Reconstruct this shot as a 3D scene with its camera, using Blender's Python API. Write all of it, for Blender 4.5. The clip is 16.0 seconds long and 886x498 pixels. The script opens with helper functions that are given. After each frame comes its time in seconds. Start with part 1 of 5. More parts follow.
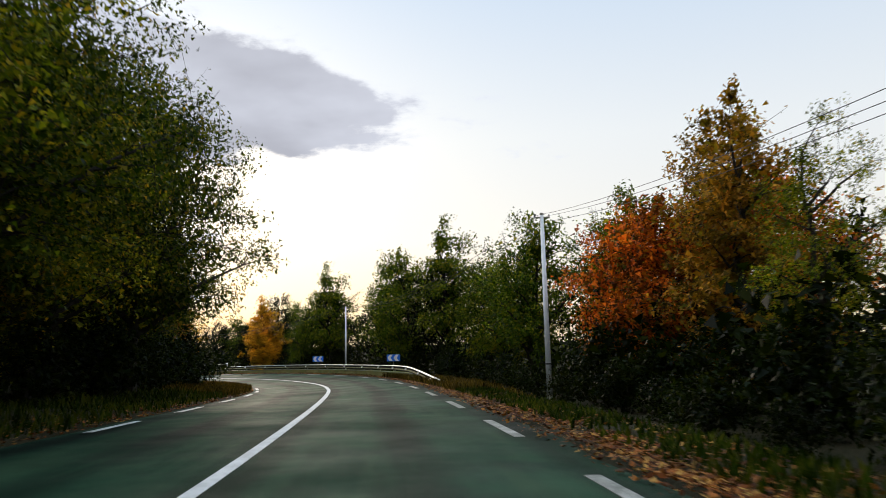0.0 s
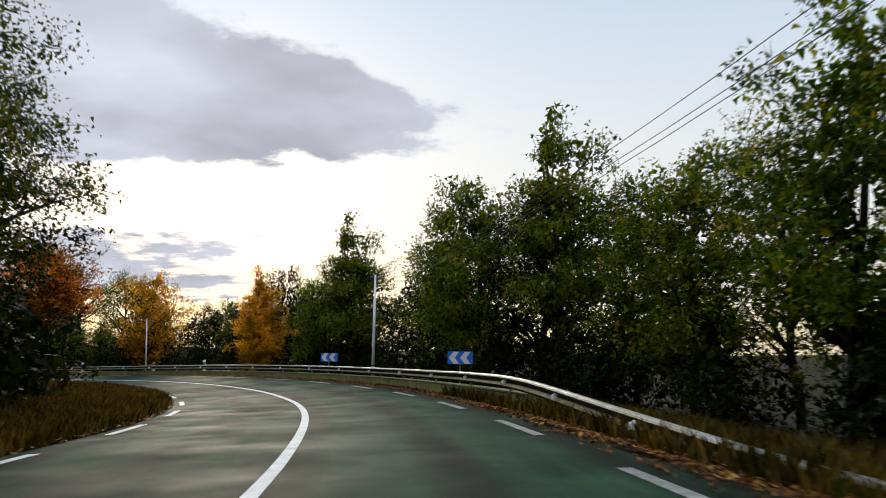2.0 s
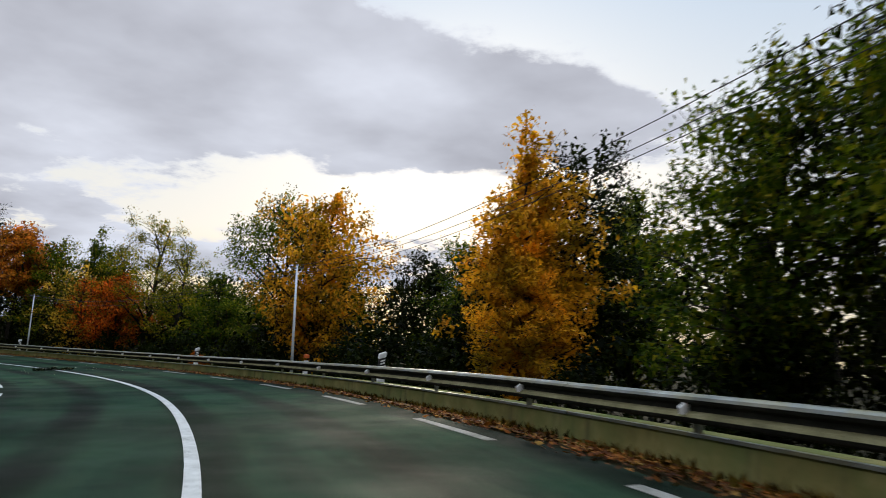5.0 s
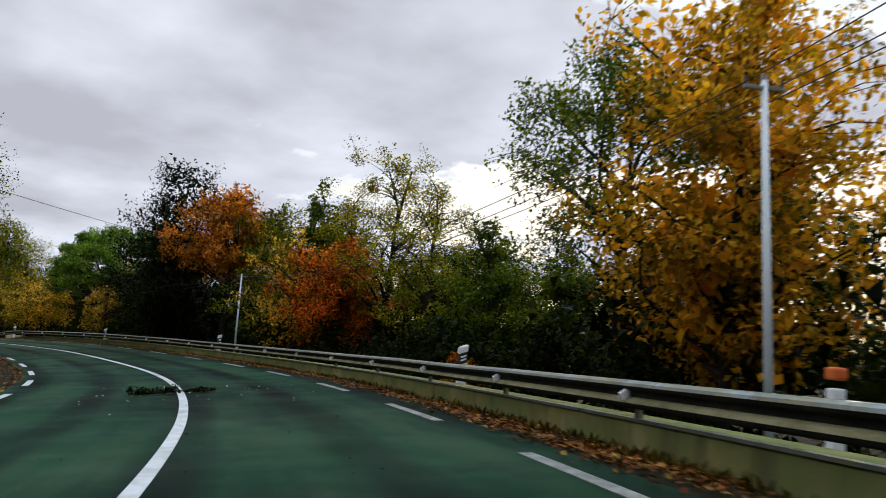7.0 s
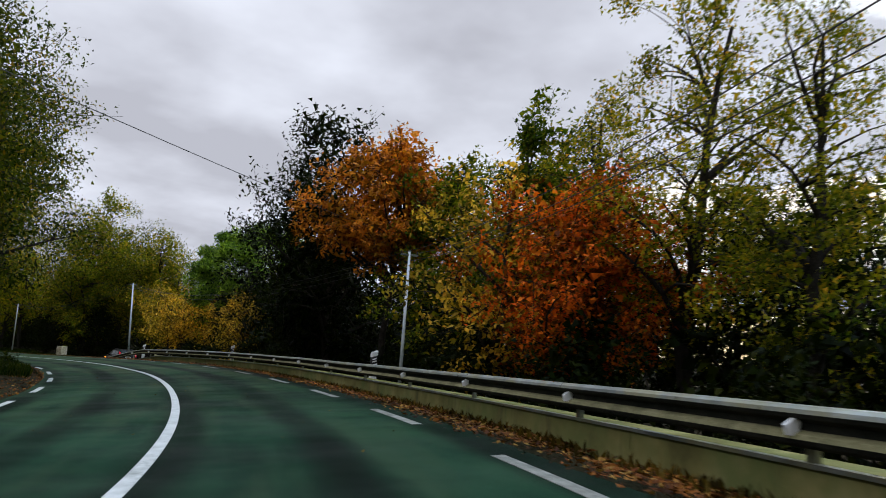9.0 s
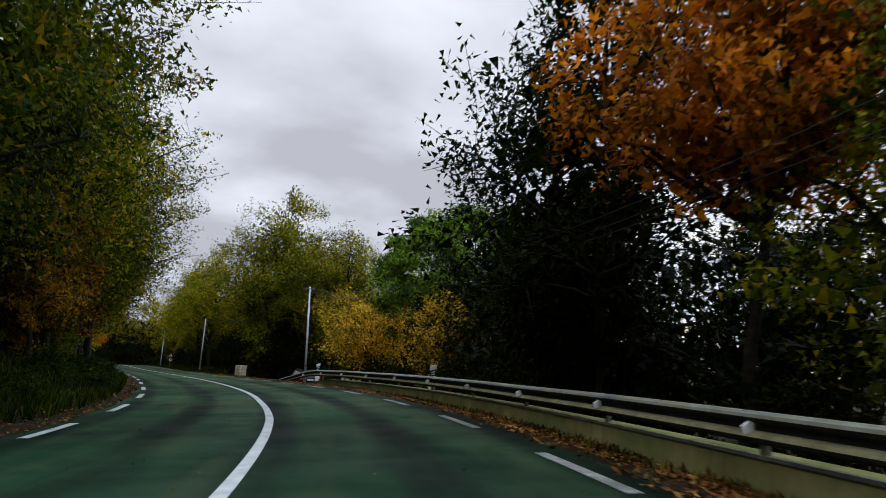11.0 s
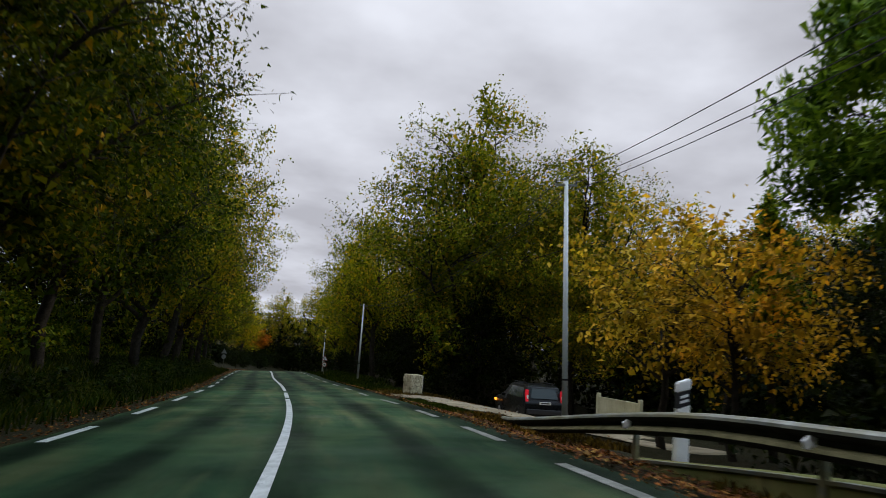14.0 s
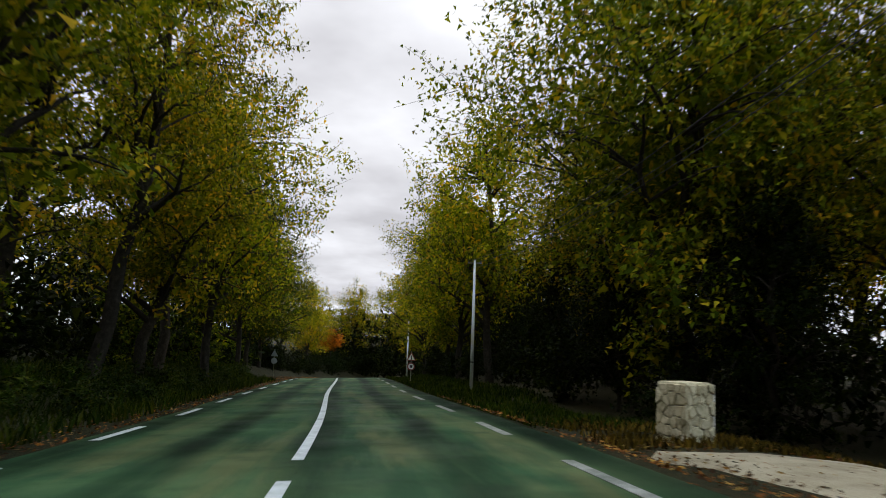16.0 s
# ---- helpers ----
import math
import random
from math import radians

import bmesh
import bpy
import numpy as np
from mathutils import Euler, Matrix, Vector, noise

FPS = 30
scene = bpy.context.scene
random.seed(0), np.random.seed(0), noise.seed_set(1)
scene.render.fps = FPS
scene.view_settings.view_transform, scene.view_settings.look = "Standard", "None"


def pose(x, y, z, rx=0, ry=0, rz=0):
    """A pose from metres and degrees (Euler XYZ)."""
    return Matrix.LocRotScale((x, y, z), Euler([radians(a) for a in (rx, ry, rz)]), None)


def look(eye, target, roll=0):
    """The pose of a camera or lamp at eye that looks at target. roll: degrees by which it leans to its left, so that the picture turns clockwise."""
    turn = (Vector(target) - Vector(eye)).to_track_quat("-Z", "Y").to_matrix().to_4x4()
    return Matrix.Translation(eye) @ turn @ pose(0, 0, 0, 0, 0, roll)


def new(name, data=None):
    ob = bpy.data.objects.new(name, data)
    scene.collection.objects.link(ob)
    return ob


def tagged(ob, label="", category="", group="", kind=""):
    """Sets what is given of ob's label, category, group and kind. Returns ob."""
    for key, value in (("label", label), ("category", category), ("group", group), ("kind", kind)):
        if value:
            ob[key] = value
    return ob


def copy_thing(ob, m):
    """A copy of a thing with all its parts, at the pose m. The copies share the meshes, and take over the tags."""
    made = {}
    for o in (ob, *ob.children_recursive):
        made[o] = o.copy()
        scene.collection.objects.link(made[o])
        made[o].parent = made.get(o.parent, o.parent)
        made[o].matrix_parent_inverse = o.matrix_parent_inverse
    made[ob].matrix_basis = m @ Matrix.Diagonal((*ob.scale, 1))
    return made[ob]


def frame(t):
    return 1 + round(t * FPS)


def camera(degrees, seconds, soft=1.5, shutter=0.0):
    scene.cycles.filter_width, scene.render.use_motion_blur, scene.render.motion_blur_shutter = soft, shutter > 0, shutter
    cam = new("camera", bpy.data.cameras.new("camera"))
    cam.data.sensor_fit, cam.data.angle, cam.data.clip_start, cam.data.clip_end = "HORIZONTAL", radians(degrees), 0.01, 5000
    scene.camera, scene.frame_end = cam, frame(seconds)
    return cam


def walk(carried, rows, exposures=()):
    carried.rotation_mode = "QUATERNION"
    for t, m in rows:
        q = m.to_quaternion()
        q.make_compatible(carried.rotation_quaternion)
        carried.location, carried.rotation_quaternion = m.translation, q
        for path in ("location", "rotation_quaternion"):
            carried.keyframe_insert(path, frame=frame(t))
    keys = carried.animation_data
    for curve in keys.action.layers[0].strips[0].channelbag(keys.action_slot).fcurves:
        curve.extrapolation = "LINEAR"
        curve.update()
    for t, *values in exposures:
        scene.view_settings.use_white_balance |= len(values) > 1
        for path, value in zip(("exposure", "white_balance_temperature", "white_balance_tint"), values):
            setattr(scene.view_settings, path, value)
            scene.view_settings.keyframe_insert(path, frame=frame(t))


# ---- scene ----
cam = camera(60.6, 16.0, soft=0.5, shutter=0.22)
PATH = [
    (0, (1.709, 3.776, 2.406), (1.545, 5.755, 2.645), -1.10),
    (0.5, (0.590, 9.773, 2.228), (0.410, 11.750, 2.470), -0.80),
    (1, (-0.597, 15.701, 2.062), (-0.796, 17.676, 2.307), -0.50),
    (1.5, (-1.909, 22.043, 1.884), (-2.134, 24.015, 2.132), 0.00),
    (2, (-3.283, 28.512, 1.634), (-3.541, 30.479, 1.891), 0.90),
    (2.5, (-4.778, 34.827, 1.410), (-5.082, 36.786, 1.672), 1.80),
    (3, (-6.471, 41.049, 1.194), (-6.845, 42.996, 1.459), 2.50),
    (3.5, (-8.449, 47.259, 1.114), (-8.934, 49.181, 1.378), 3.20),
    (4, (-11.007, 53.194, 0.922), (-11.618, 55.079, 1.191), 3.90),
    (4.5, (-14.059, 58.583, 0.843), (-14.789, 60.427, 1.105), 3.93),
    (5, (-17.408, 63.656, 0.761), (-18.269, 65.443, 1.012), 4.18),
    (5.5, (-21.003, 68.401, 0.657), (-22.004, 70.116, 0.895), 4.45),
    (6, (-24.804, 72.793, 0.522), (-25.946, 74.419, 0.746), 4.49),
    (6.5, (-28.773, 76.783, 0.347), (-30.051, 78.307, 0.557), 4.10),
    (7, (-32.912, 79.988, 0.112), (-34.298, 81.414, 0.320), 4.00),
    (7.5, (-37.006, 82.840, -0.126), (-38.483, 84.172, 0.082), 3.90),
    (8, (-40.999, 85.226, -0.325), (-42.541, 86.480, -0.107), 4.10),
    (8.5, (-44.787, 87.476, -0.509), (-46.382, 88.660, -0.273), 4.30),
    (9, (-48.549, 89.553, -0.606), (-50.207, 90.645, -0.363), 4.10),
    (9.5, (-52.431, 91.174, -0.704), (-54.154, 92.159, -0.459), 4.00),
    (10, (-56.426, 92.548, -0.847), (-58.212, 93.414, -0.598), 4.20),
    (10.5, (-60.707, 93.861, -1.031), (-62.543, 94.609, -0.768), 4.48),
    (11, (-65.227, 95.073, -1.156), (-67.104, 95.709, -0.887), 4.83),
    (11.5, (-69.969, 96.115, -1.247), (-71.877, 96.650, -0.979), 5.12),
    (12, (-74.919, 96.923, -1.338), (-76.851, 97.371, -1.074), 5.25),
    (12.5, (-80.072, 97.441, -1.460), (-82.019, 97.818, -1.201), 5.10),
    (13, (-85.518, 97.820, -1.641), (-87.476, 98.138, -1.386), 4.80),
    (13.5, (-91.099, 98.109, -1.847), (-93.067, 98.365, -1.597), 4.60),
    (14, (-96.907, 98.131, -2.053), (-98.883, 98.325, -1.812), 4.20),
    (14.5, (-102.924, 97.948, -2.368), (-104.905, 98.084, -2.129), 3.80),
    (15, (-109.113, 97.666, -2.646), (-111.097, 97.745, -2.409), 3.30),
    (15.5, (-115.428, 97.221, -2.887), (-117.414, 97.254, -2.654), 2.70),
    (16, (-121.874, 96.705, -3.179), (-123.860, 96.702, -2.947), 2.00),
]
walk(cam, [(t, look(eye, target, roll)) for t, eye, target, roll in PATH], exposures=[
    (0.0, -0.02, 6500, 10), (4.0, -0.2, 6500, 10), (6.5, 0.0, 6500, 10), (8.5, 0.1, 6500, 10), (10.0, 0.05, 6500, 10), (12.3, 0.1, 6520, 10), (13.2, -0.05, 6600, 10),
    (14.0, -0.05, 6650, 10), (15.0, 0.03, 6750, 10), (16.0, 0.32, 6950, 9)])

# ---- sky and sun: a pale evening, cloud coming from the west ----
SUN_AZIMUTH, SUN_HEIGHT = 24.0, 15.0       # degrees left of +y, degrees up


def sky():
    world = bpy.data.worlds.new("evening_sky")
    scene.world = world
    world.use_nodes = True
    n, l = world.node_tree.nodes, world.node_tree.links
    n.clear()

    def node(kind, **values):
        k = n.new(kind)
        for key, value in values.items():
            k.inputs[key].default_value = value
        return k

    def maths(op, a, b=None, clamp=False):
        k = n.new("ShaderNodeMath")
        k.operation, k.use_clamp = op, clamp
        for i, v in enumerate((a, b)):
            if v is None:
                continue
            if isinstance(v, (int, float)):
                k.inputs[i].default_value = v
            else:
                l.new(v, k.inputs[i])
        return k.outputs[0]

    out, back = n.new("ShaderNodeOutputWorld"), n.new("ShaderNodeBackground")
    back.inputs["Strength"].default_value = 0.1
    tex = n.new("ShaderNodeTexSky")
    tex.sky_type, tex.sun_disc = "NISHITA", False
    tex.sun_elevation, tex.sun_rotation = radians(SUN_HEIGHT), radians(-SUN_AZIMUTH)
    tex.air_density, tex.dust_density, tex.ozone_density = 1.0, 1.6, 1.2
    coord, sep = n.new("ShaderNodeTexCoord"), n.new("ShaderNodeSeparateXYZ")
    l.new(coord.outputs["Generated"], sep.inputs[0])
    x, y, z = sep.outputs
    up = maths("ADD", maths("MAXIMUM", z, 0.0), 0.16)
    flat = n.new("ShaderNodeCombineXYZ")
    l.new(maths("DIVIDE", x, up), flat.inputs[0])
    l.new(maths("DIVIDE", y, up), flat.inputs[1])

    def fbm(scale, detail, offset, rough=0.55):
        shift = n.new("ShaderNodeVectorMath")
        shift.operation = "ADD"
        l.new(flat.outputs[0], shift.inputs[0])
        shift.inputs[1].default_value = offset
        k = node("ShaderNodeTexNoise", Scale=scale, Detail=detail, Roughness=rough)
        l.new(shift.outputs[0], k.inputs["Vector"])
        return k.outputs["Fac"]

    # one long cloud bank ahead, a thin low one under it, and full cover further west (-x)
    def bank(low0, low1, high0, high1, start, soft):
        low = maths("DIVIDE", maths("SUBTRACT", z, maths("ADD", maths("MULTIPLY", x, low1), low0)), soft)
        high = maths("DIVIDE", maths("SUBTRACT", maths("ADD", maths("MULTIPLY", x, high1), high0), z), soft)
        tip = maths("DIVIDE", maths("SUBTRACT", maths("MULTIPLY", x, -1.0), start), 0.16)
        return maths("MINIMUM", maths("MINIMUM", low, high), tip)

    west = maths("ADD", maths("DIVIDE", maths("SUBTRACT", maths("MULTIPLY", x, -1.0), 0.74), 0.12), maths("MULTIPLY", z, 0.4))
    away = maths("MULTIPLY", y, -3.0)
    cover = maths("MAXIMUM", bank(0.258, 0.10, 0.292, -0.29, -0.02, 0.05), bank(0.055, 0.0, 0.128, 0.0, 0.36, 0.035))
    cover = maths("MINIMUM", maths("MAXIMUM", maths("MAXIMUM", cover, west), away), 1.9)
    lumps = maths("MULTIPLY", maths("SUBTRACT", fbm(2.2, 7.0, (3.1, 0.4, 0.0), 0.6), 0.5), 4.6)
    puffs = maths("ADD", lumps, cover)
    ramp = n.new("ShaderNodeMapRange")
    ramp.interpolation_type = "SMOOTHSTEP"
    ramp.inputs["From Min"].default_value, ramp.inputs["From Max"].default_value = -0.05, 0.55
    l.new(puffs, ramp.inputs["Value"])
    shade = n.new("ShaderNodeValToRGB")
    r = shade.color_ramp
    r.elements[0].position, r.elements[0].color = 0.36, (4.9, 5.05, 5.75, 1)
    r.elements[1].position, r.elements[1].color = 0.66, (8.3, 8.7, 9.8, 1)
    body = maths("ADD", fbm(1.2, 5.0, (7.0, 2.0, 0.0), 0.5), maths("MULTIPLY", maths("SUBTRACT", ramp.outputs[0], 1.0), -0.25))
    thin = maths("MULTIPLY", maths("MINIMUM", maths("MAXIMUM", west, 0.0), 1.0), 0.05)
    low_west = maths("MINIMUM", maths("MAXIMUM", maths("DIVIDE", maths("SUBTRACT", maths("MULTIPLY", x, -1.0), 0.86), 0.10), 0.0), 1.0)
    thin = maths("SUBTRACT", thin, maths("MULTIPLY", low_west, 0.10))
    l.new(maths("ADD", body, thin), shade.inputs[0])
    # the clear part: thin high haze, warm near the horizon and pale blue higher up
    tint = n.new("ShaderNodeValToRGB")
    e = tint.color_ramp.elements
    e[0].position, e[0].color = 0.02, (9.6, 8.3, 5.6, 1)
    e[1].position, e[1].color = 0.48, (6.4, 8.0, 10.0, 1)
    k = e.new(0.13)
    k.color = (9.8, 9.6, 9.1, 1)
    k = e.new(0.26)
    k.color = (9.3, 9.7, 9.9, 1)
    l.new(z, tint.inputs[0])
    haze = n.new("ShaderNodeMix")
    haze.data_type = "RGBA"
    haze.inputs["Factor"].default_value = 0.85
    l.new(tex.outputs[0], haze.inputs["A"])
    l.new(tint.outputs[0], haze.inputs["B"])
    cloudy = n.new("ShaderNodeMix")
    cloudy.data_type = "RGBA"
    l.new(ramp.outputs[0], cloudy.inputs["Factor"])
    l.new(haze.outputs["Result"], cloudy.inputs["A"])
    l.new(shade.outputs[0], cloudy.inputs["B"])
    # added gain: unseen sky overhead brightened as top light, duller away from the sunset
    zenith_gain = n.new("ShaderNodeMapRange")
    zenith_gain.interpolation_type = "SMOOTHSTEP"
    for key, v in (("From Min", 0.42), ("From Max", 0.85), ("To Min", 1.0), ("To Max", 2.7)):
        zenith_gain.inputs[key].default_value = v
    l.new(z, zenith_gain.inputs["Value"])
    east = n.new("ShaderNodeMapRange")
    east.interpolation_type = "SMOOTHSTEP"
    for key, v in (("From Min", -0.7), ("From Max", 0.2), ("To Min", 0.6), ("To Max", 1.0)):
        east.inputs[key].default_value = v
    l.new(maths("SUBTRACT", maths("MULTIPLY", y, 0.75), maths("MULTIPLY", x, 0.65)), east.inputs["Value"])
    mix = n.new("ShaderNodeMix")
    mix.data_type, mix.blend_type = "RGBA", "MULTIPLY"
    mix.inputs["Factor"].default_value = 1.0
    l.new(cloudy.outputs["Result"], mix.inputs["A"])
    l.new(maths("MULTIPLY", zenith_gain.outputs[0], east.outputs[0]), mix.inputs["B"])
    l.new(mix.outputs["Result"], back.inputs["Color"])
    l.new(back.outputs[0], out.inputs[0])


sky()
lamp = bpy.data.lights.new("evening_sun", "SUN")
lamp.energy, lamp.angle, lamp.color = 1.4, radians(14), (1.0, 0.86, 0.66)
away = Vector((-math.sin(radians(SUN_AZIMUTH)) * math.cos(radians(SUN_HEIGHT)),
               math.cos(radians(SUN_AZIMUTH)) * math.cos(radians(SUN_HEIGHT)), math.sin(radians(SUN_HEIGHT))))
new("evening_sun", lamp).matrix_world = look(away * 100, (0, 0, 0))

# ---- materials ----


class Nodes:
    """A short way to write a node material."""

    def __init__(self, name, rough=0.8, metal=0.0):
        self.mat = bpy.data.materials.new(name)
        self.mat.use_nodes = True
        self.n, self.l = self.mat.node_tree.nodes, self.mat.node_tree.links
        self.bsdf = self.n["Principled BSDF"]
        self.out = self.n["Material Output"]
        self.bsdf.inputs["Roughness"].default_value = rough
        self.bsdf.inputs["Metallic"].default_value = metal
        if rough >= 0.75:                  # porous, dusty surfaces have hardly any sheen
            self.bsdf.inputs["Specular IOR Level"].default_value = 0.08
        self.place = self.n.new("ShaderNodeNewGeometry").outputs["Position"]

    def noise(self, scale, detail=4.0, rough=0.55, stretch=None, socket="Fac"):
        k = self.n.new("ShaderNodeTexNoise")
        k.inputs["Scale"].default_value, k.inputs["Detail"].default_value = scale, detail
        k.inputs["Roughness"].default_value = rough
        src = self.place
        if stretch:
            m = self.n.new("ShaderNodeMapping")
            m.inputs["Scale"].default_value = stretch
            self.l.new(src, m.inputs["Vector"])
            src = m.outputs[0]
        self.l.new(src, k.inputs["Vector"])
        return k.outputs[socket]

    def ramp(self, fac, *stops):
        k = self.n.new("ShaderNodeValToRGB")
        e = k.color_ramp.elements
        while len(e) < len(stops):
            e.new(0.5)
        for el, (pos, col) in zip(e, stops):
            el.position, el.color = pos, (*col, 1)
        self.l.new(fac, k.inputs[0])
        return k.outputs[0]

    def mix(self, fac, a, b, blend="MIX"):
        k = self.n.new("ShaderNodeMix")
        k.data_type, k.blend_type = "RGBA", blend
        for key, v in (("Factor", fac), ("A", a), ("B", b)):
            if isinstance(v, (int, float)):
                k.inputs[key].default_value = v
            elif isinstance(v, tuple):
                k.inputs[key].default_value = (*v, 1)
            else:
                self.l.new(v, k.inputs[key])
        return k.outputs["Result"]

    def span(self, fac, lo, hi, a=0.0, b=1.0):
        k = self.n.new("ShaderNodeMapRange")
        for key, v in (("From Min", lo), ("From Max", hi), ("To Min", a), ("To Max", b)):
            k.inputs[key].default_value = v
        self.l.new(fac, k.inputs["Value"])
        return k.outputs[0]

    def colour(self, socket):
        self.l.new(socket, self.bsdf.inputs["Base Color"])
        return self

    def gloss(self, socket):
        self.l.new(socket, self.bsdf.inputs["Roughness"])
        return self

    def bump(self, height, strength=0.4, distance=0.02):
        k = self.n.new("ShaderNodeBump")
        k.inputs["Strength"].default_value, k.inputs["Distance"].default_value = strength, distance
        self.l.new(height, k.inputs["Height"])
        self.l.new(k.outputs[0], self.bsdf.inputs["Normal"])
        return self

    def island(self):
        return self.n.new("ShaderNodeNewGeometry").outputs["Random Per Island"]

    def each(self):
        return self.n.new("ShaderNodeObjectInfo").outputs["Random"]


def speckled(name, dark, mid, light, scale=3.0, fine=60.0, rough=0.8, metal=0.0, bump=0.3, distance=0.01):
    k = Nodes(name, rough, metal)
    big = k.ramp(k.noise(scale, 6), (0.3, dark), (0.52, mid), (0.75, light))
    grain = k.noise(fine, 3)
    k.colour(k.mix(0.35, big, k.ramp(grain, (0.3, dark), (0.7, light)), "MIX"))
    k.gloss(k.span(k.noise(scale * 2.3, 4), 0.2, 0.8, rough - 0.1, min(rough + 0.12, 1.0)))
    k.bump(grain, bump, distance)
    return k.mat


def leafy(name, stops, glow=0.36):
    """Leaves: colour from leaf to leaf and over the whole crown, painted lit and shaded clumps, lit through from
    behind.
    """
    k = Nodes(name, 0.5)
    one = k.ramp(k.island(), *[(pos, tuple(c * (0.7 + 0.75 * pos) for c in col)) for pos, col in stops])
    # bright and dark clumps by noise: light and shade put into the leaf colour
    clump_shade = k.noise(0.8, 4)
    col = k.mix(k.span(clump_shade, 0.36, 0.64), k.mix(1.0, one, (1.25, 1.16, 1.0), "MULTIPLY"), k.mix(1.0, one, (0.32, 0.38, 0.32), "MULTIPLY"))
    tone = k.ramp(k.each(), (0.0, (0.78, 0.86, 0.8)), (0.5, (1.0, 1.0, 1.0)), (1.0, (1.15, 1.02, 0.85)))
    col = k.mix(1.0, col, tone, "MULTIPLY")
    k.colour(col)
    k.bsdf.inputs["Specular IOR Level"].default_value = 0.03
    t = k.n.new("ShaderNodeBsdfTranslucent")
    k.l.new(k.mix(1.0, col, (1.35, 1.3, 0.5), "MULTIPLY"), t.inputs["Color"])
    m = k.n.new("ShaderNodeMixShader")
    m.inputs[0].default_value = glow
    k.l.new(k.bsdf.outputs[0], m.inputs[1])
    k.l.new(t.outputs[0], m.inputs[2])
    k.l.new(m.outputs[0], k.out.inputs["Surface"])
    return k.mat


def asphalt_material():
    """Old green-grey asphalt: dark rubbed wheel tracks, brown worn patches, drawn-out stains, stone grain."""
    k = Nodes("worn_asphalt", 0.7)
    k.bsdf.inputs["Specular IOR Level"].default_value = 0.04
    lane = k.n.new("ShaderNodeUVMap")
    lane.uv_map = "lane"
    sep = k.n.new("ShaderNodeSeparateXYZ")
    k.l.new(lane.outputs[0], sep.inputs[0])
    world, k.place = k.place, lane.outputs[0]
    streaks = k.noise(3.0, 6, 0.6, (1.0, 0.06, 1.0))
    smears = k.noise(1.1, 5, 0.6, (1.0, 0.12, 1.0))
    k.place = world
    wander = k.n.new("ShaderNodeMath")
    wander.operation = "MULTIPLY_ADD"
    k.l.new(k.noise(0.25, 4), wander.inputs[0])
    wander.inputs[1].default_value = 0.5
    k.l.new(sep.outputs[0], wander.inputs[2])
    wheel = k.n.new("ShaderNodeMath")
    wheel.operation = "SINE"
    scale = k.n.new("ShaderNodeMath")
    scale.operation = "MULTIPLY"
    scale.inputs[1].default_value = math.tau / 1.75
    k.l.new(wander.outputs[0], scale.inputs[0])
    k.l.new(scale.outputs[0], wheel.inputs[0])
    big = k.ramp(k.noise(0.35, 6, 0.6), (0.38, (0.004, 0.020, 0.012)), (0.5, (0.015, 0.045, 0.029)), (0.62, (0.045, 0.078, 0.048)))
    big = k.mix(k.span(smears, 0.47, 0.62, 0.0, 0.75), big, (0.085, 0.085, 0.055))
    big = k.mix(k.span(wheel.outputs[0], -0.2, 0.9, 0.0, 0.72), big, (0.003, 0.011, 0.007))
    big = k.mix(k.span(streaks, 0.46, 0.64, 0.0, 0.45), big, (0.045, 0.080, 0.052))
    grain = k.noise(120.0, 2, 0.7)
    col = k.mix(0.40, big, k.ramp(grain, (0.3, (0.004, 0.013, 0.009)), (0.55, (0.018, 0.046, 0.031)), (0.8, (0.068, 0.125, 0.086))))
    col = k.mix(k.span(k.noise(0.9, 6, 0.65), 0.53, 0.72, 0.0, 0.65), col, (0.009, 0.020, 0.016))
    rubbed = k.mix(1.0, col, (0.22, 0.30, 0.27), "MULTIPLY")
    pulse = k.mix(1.0, k.span(wheel.outputs[0], 0.1, 0.95, 0.0, 1.0), k.span(k.noise(0.18, 3), 0.36, 0.6, 0.15, 1.0), "MULTIPLY")
    col = k.mix(pulse, col, rubbed)
    col = k.mix(1.0, col, k.ramp(k.noise(0.13, 4, 0.6), (0.35, (0.62, 0.66, 0.64)), (0.65, (1.45, 1.40, 1.40))), "MULTIPLY")
    col = k.mix(1.0, col, (0.35, 0.66, 0.49), "MULTIPLY")
    old = k.mix(1.0, col, (4.9, 2.35, 2.0), "MULTIPLY")
    k.colour(k.mix(k.span(sep.outputs[1], 140.0, 205.0, 0.0, 0.9), col, old))
    k.gloss(k.span(k.noise(0.6, 5), 0.3, 0.7, 0.60, 0.85))
    k.bump(grain, 0.5, 0.005)
    return k.mat


def paint_material(name, low, mid, high, worn_from):
    """Old road paint: greyed, scuffed through to the stone in places."""
    k = Nodes(name, 0.7)
    k.bsdf.inputs["Specular IOR Level"].default_value = 0.2
    worn = k.mix(0.5, k.noise(14.0, 6, 0.75), k.noise(1.1, 4, 0.6))
    tone = k.ramp(k.noise(4.0, 5, 0.65), (0.3, low), (0.55, mid), (0.75, high))
    k.colour(k.mix(k.span(worn, worn_from, worn_from + 0.12, 0.0, 0.85), tone, (0.10, 0.11, 0.09)))
    k.bump(k.noise(120.0, 2), 0.4, 0.004)
    return k.mat


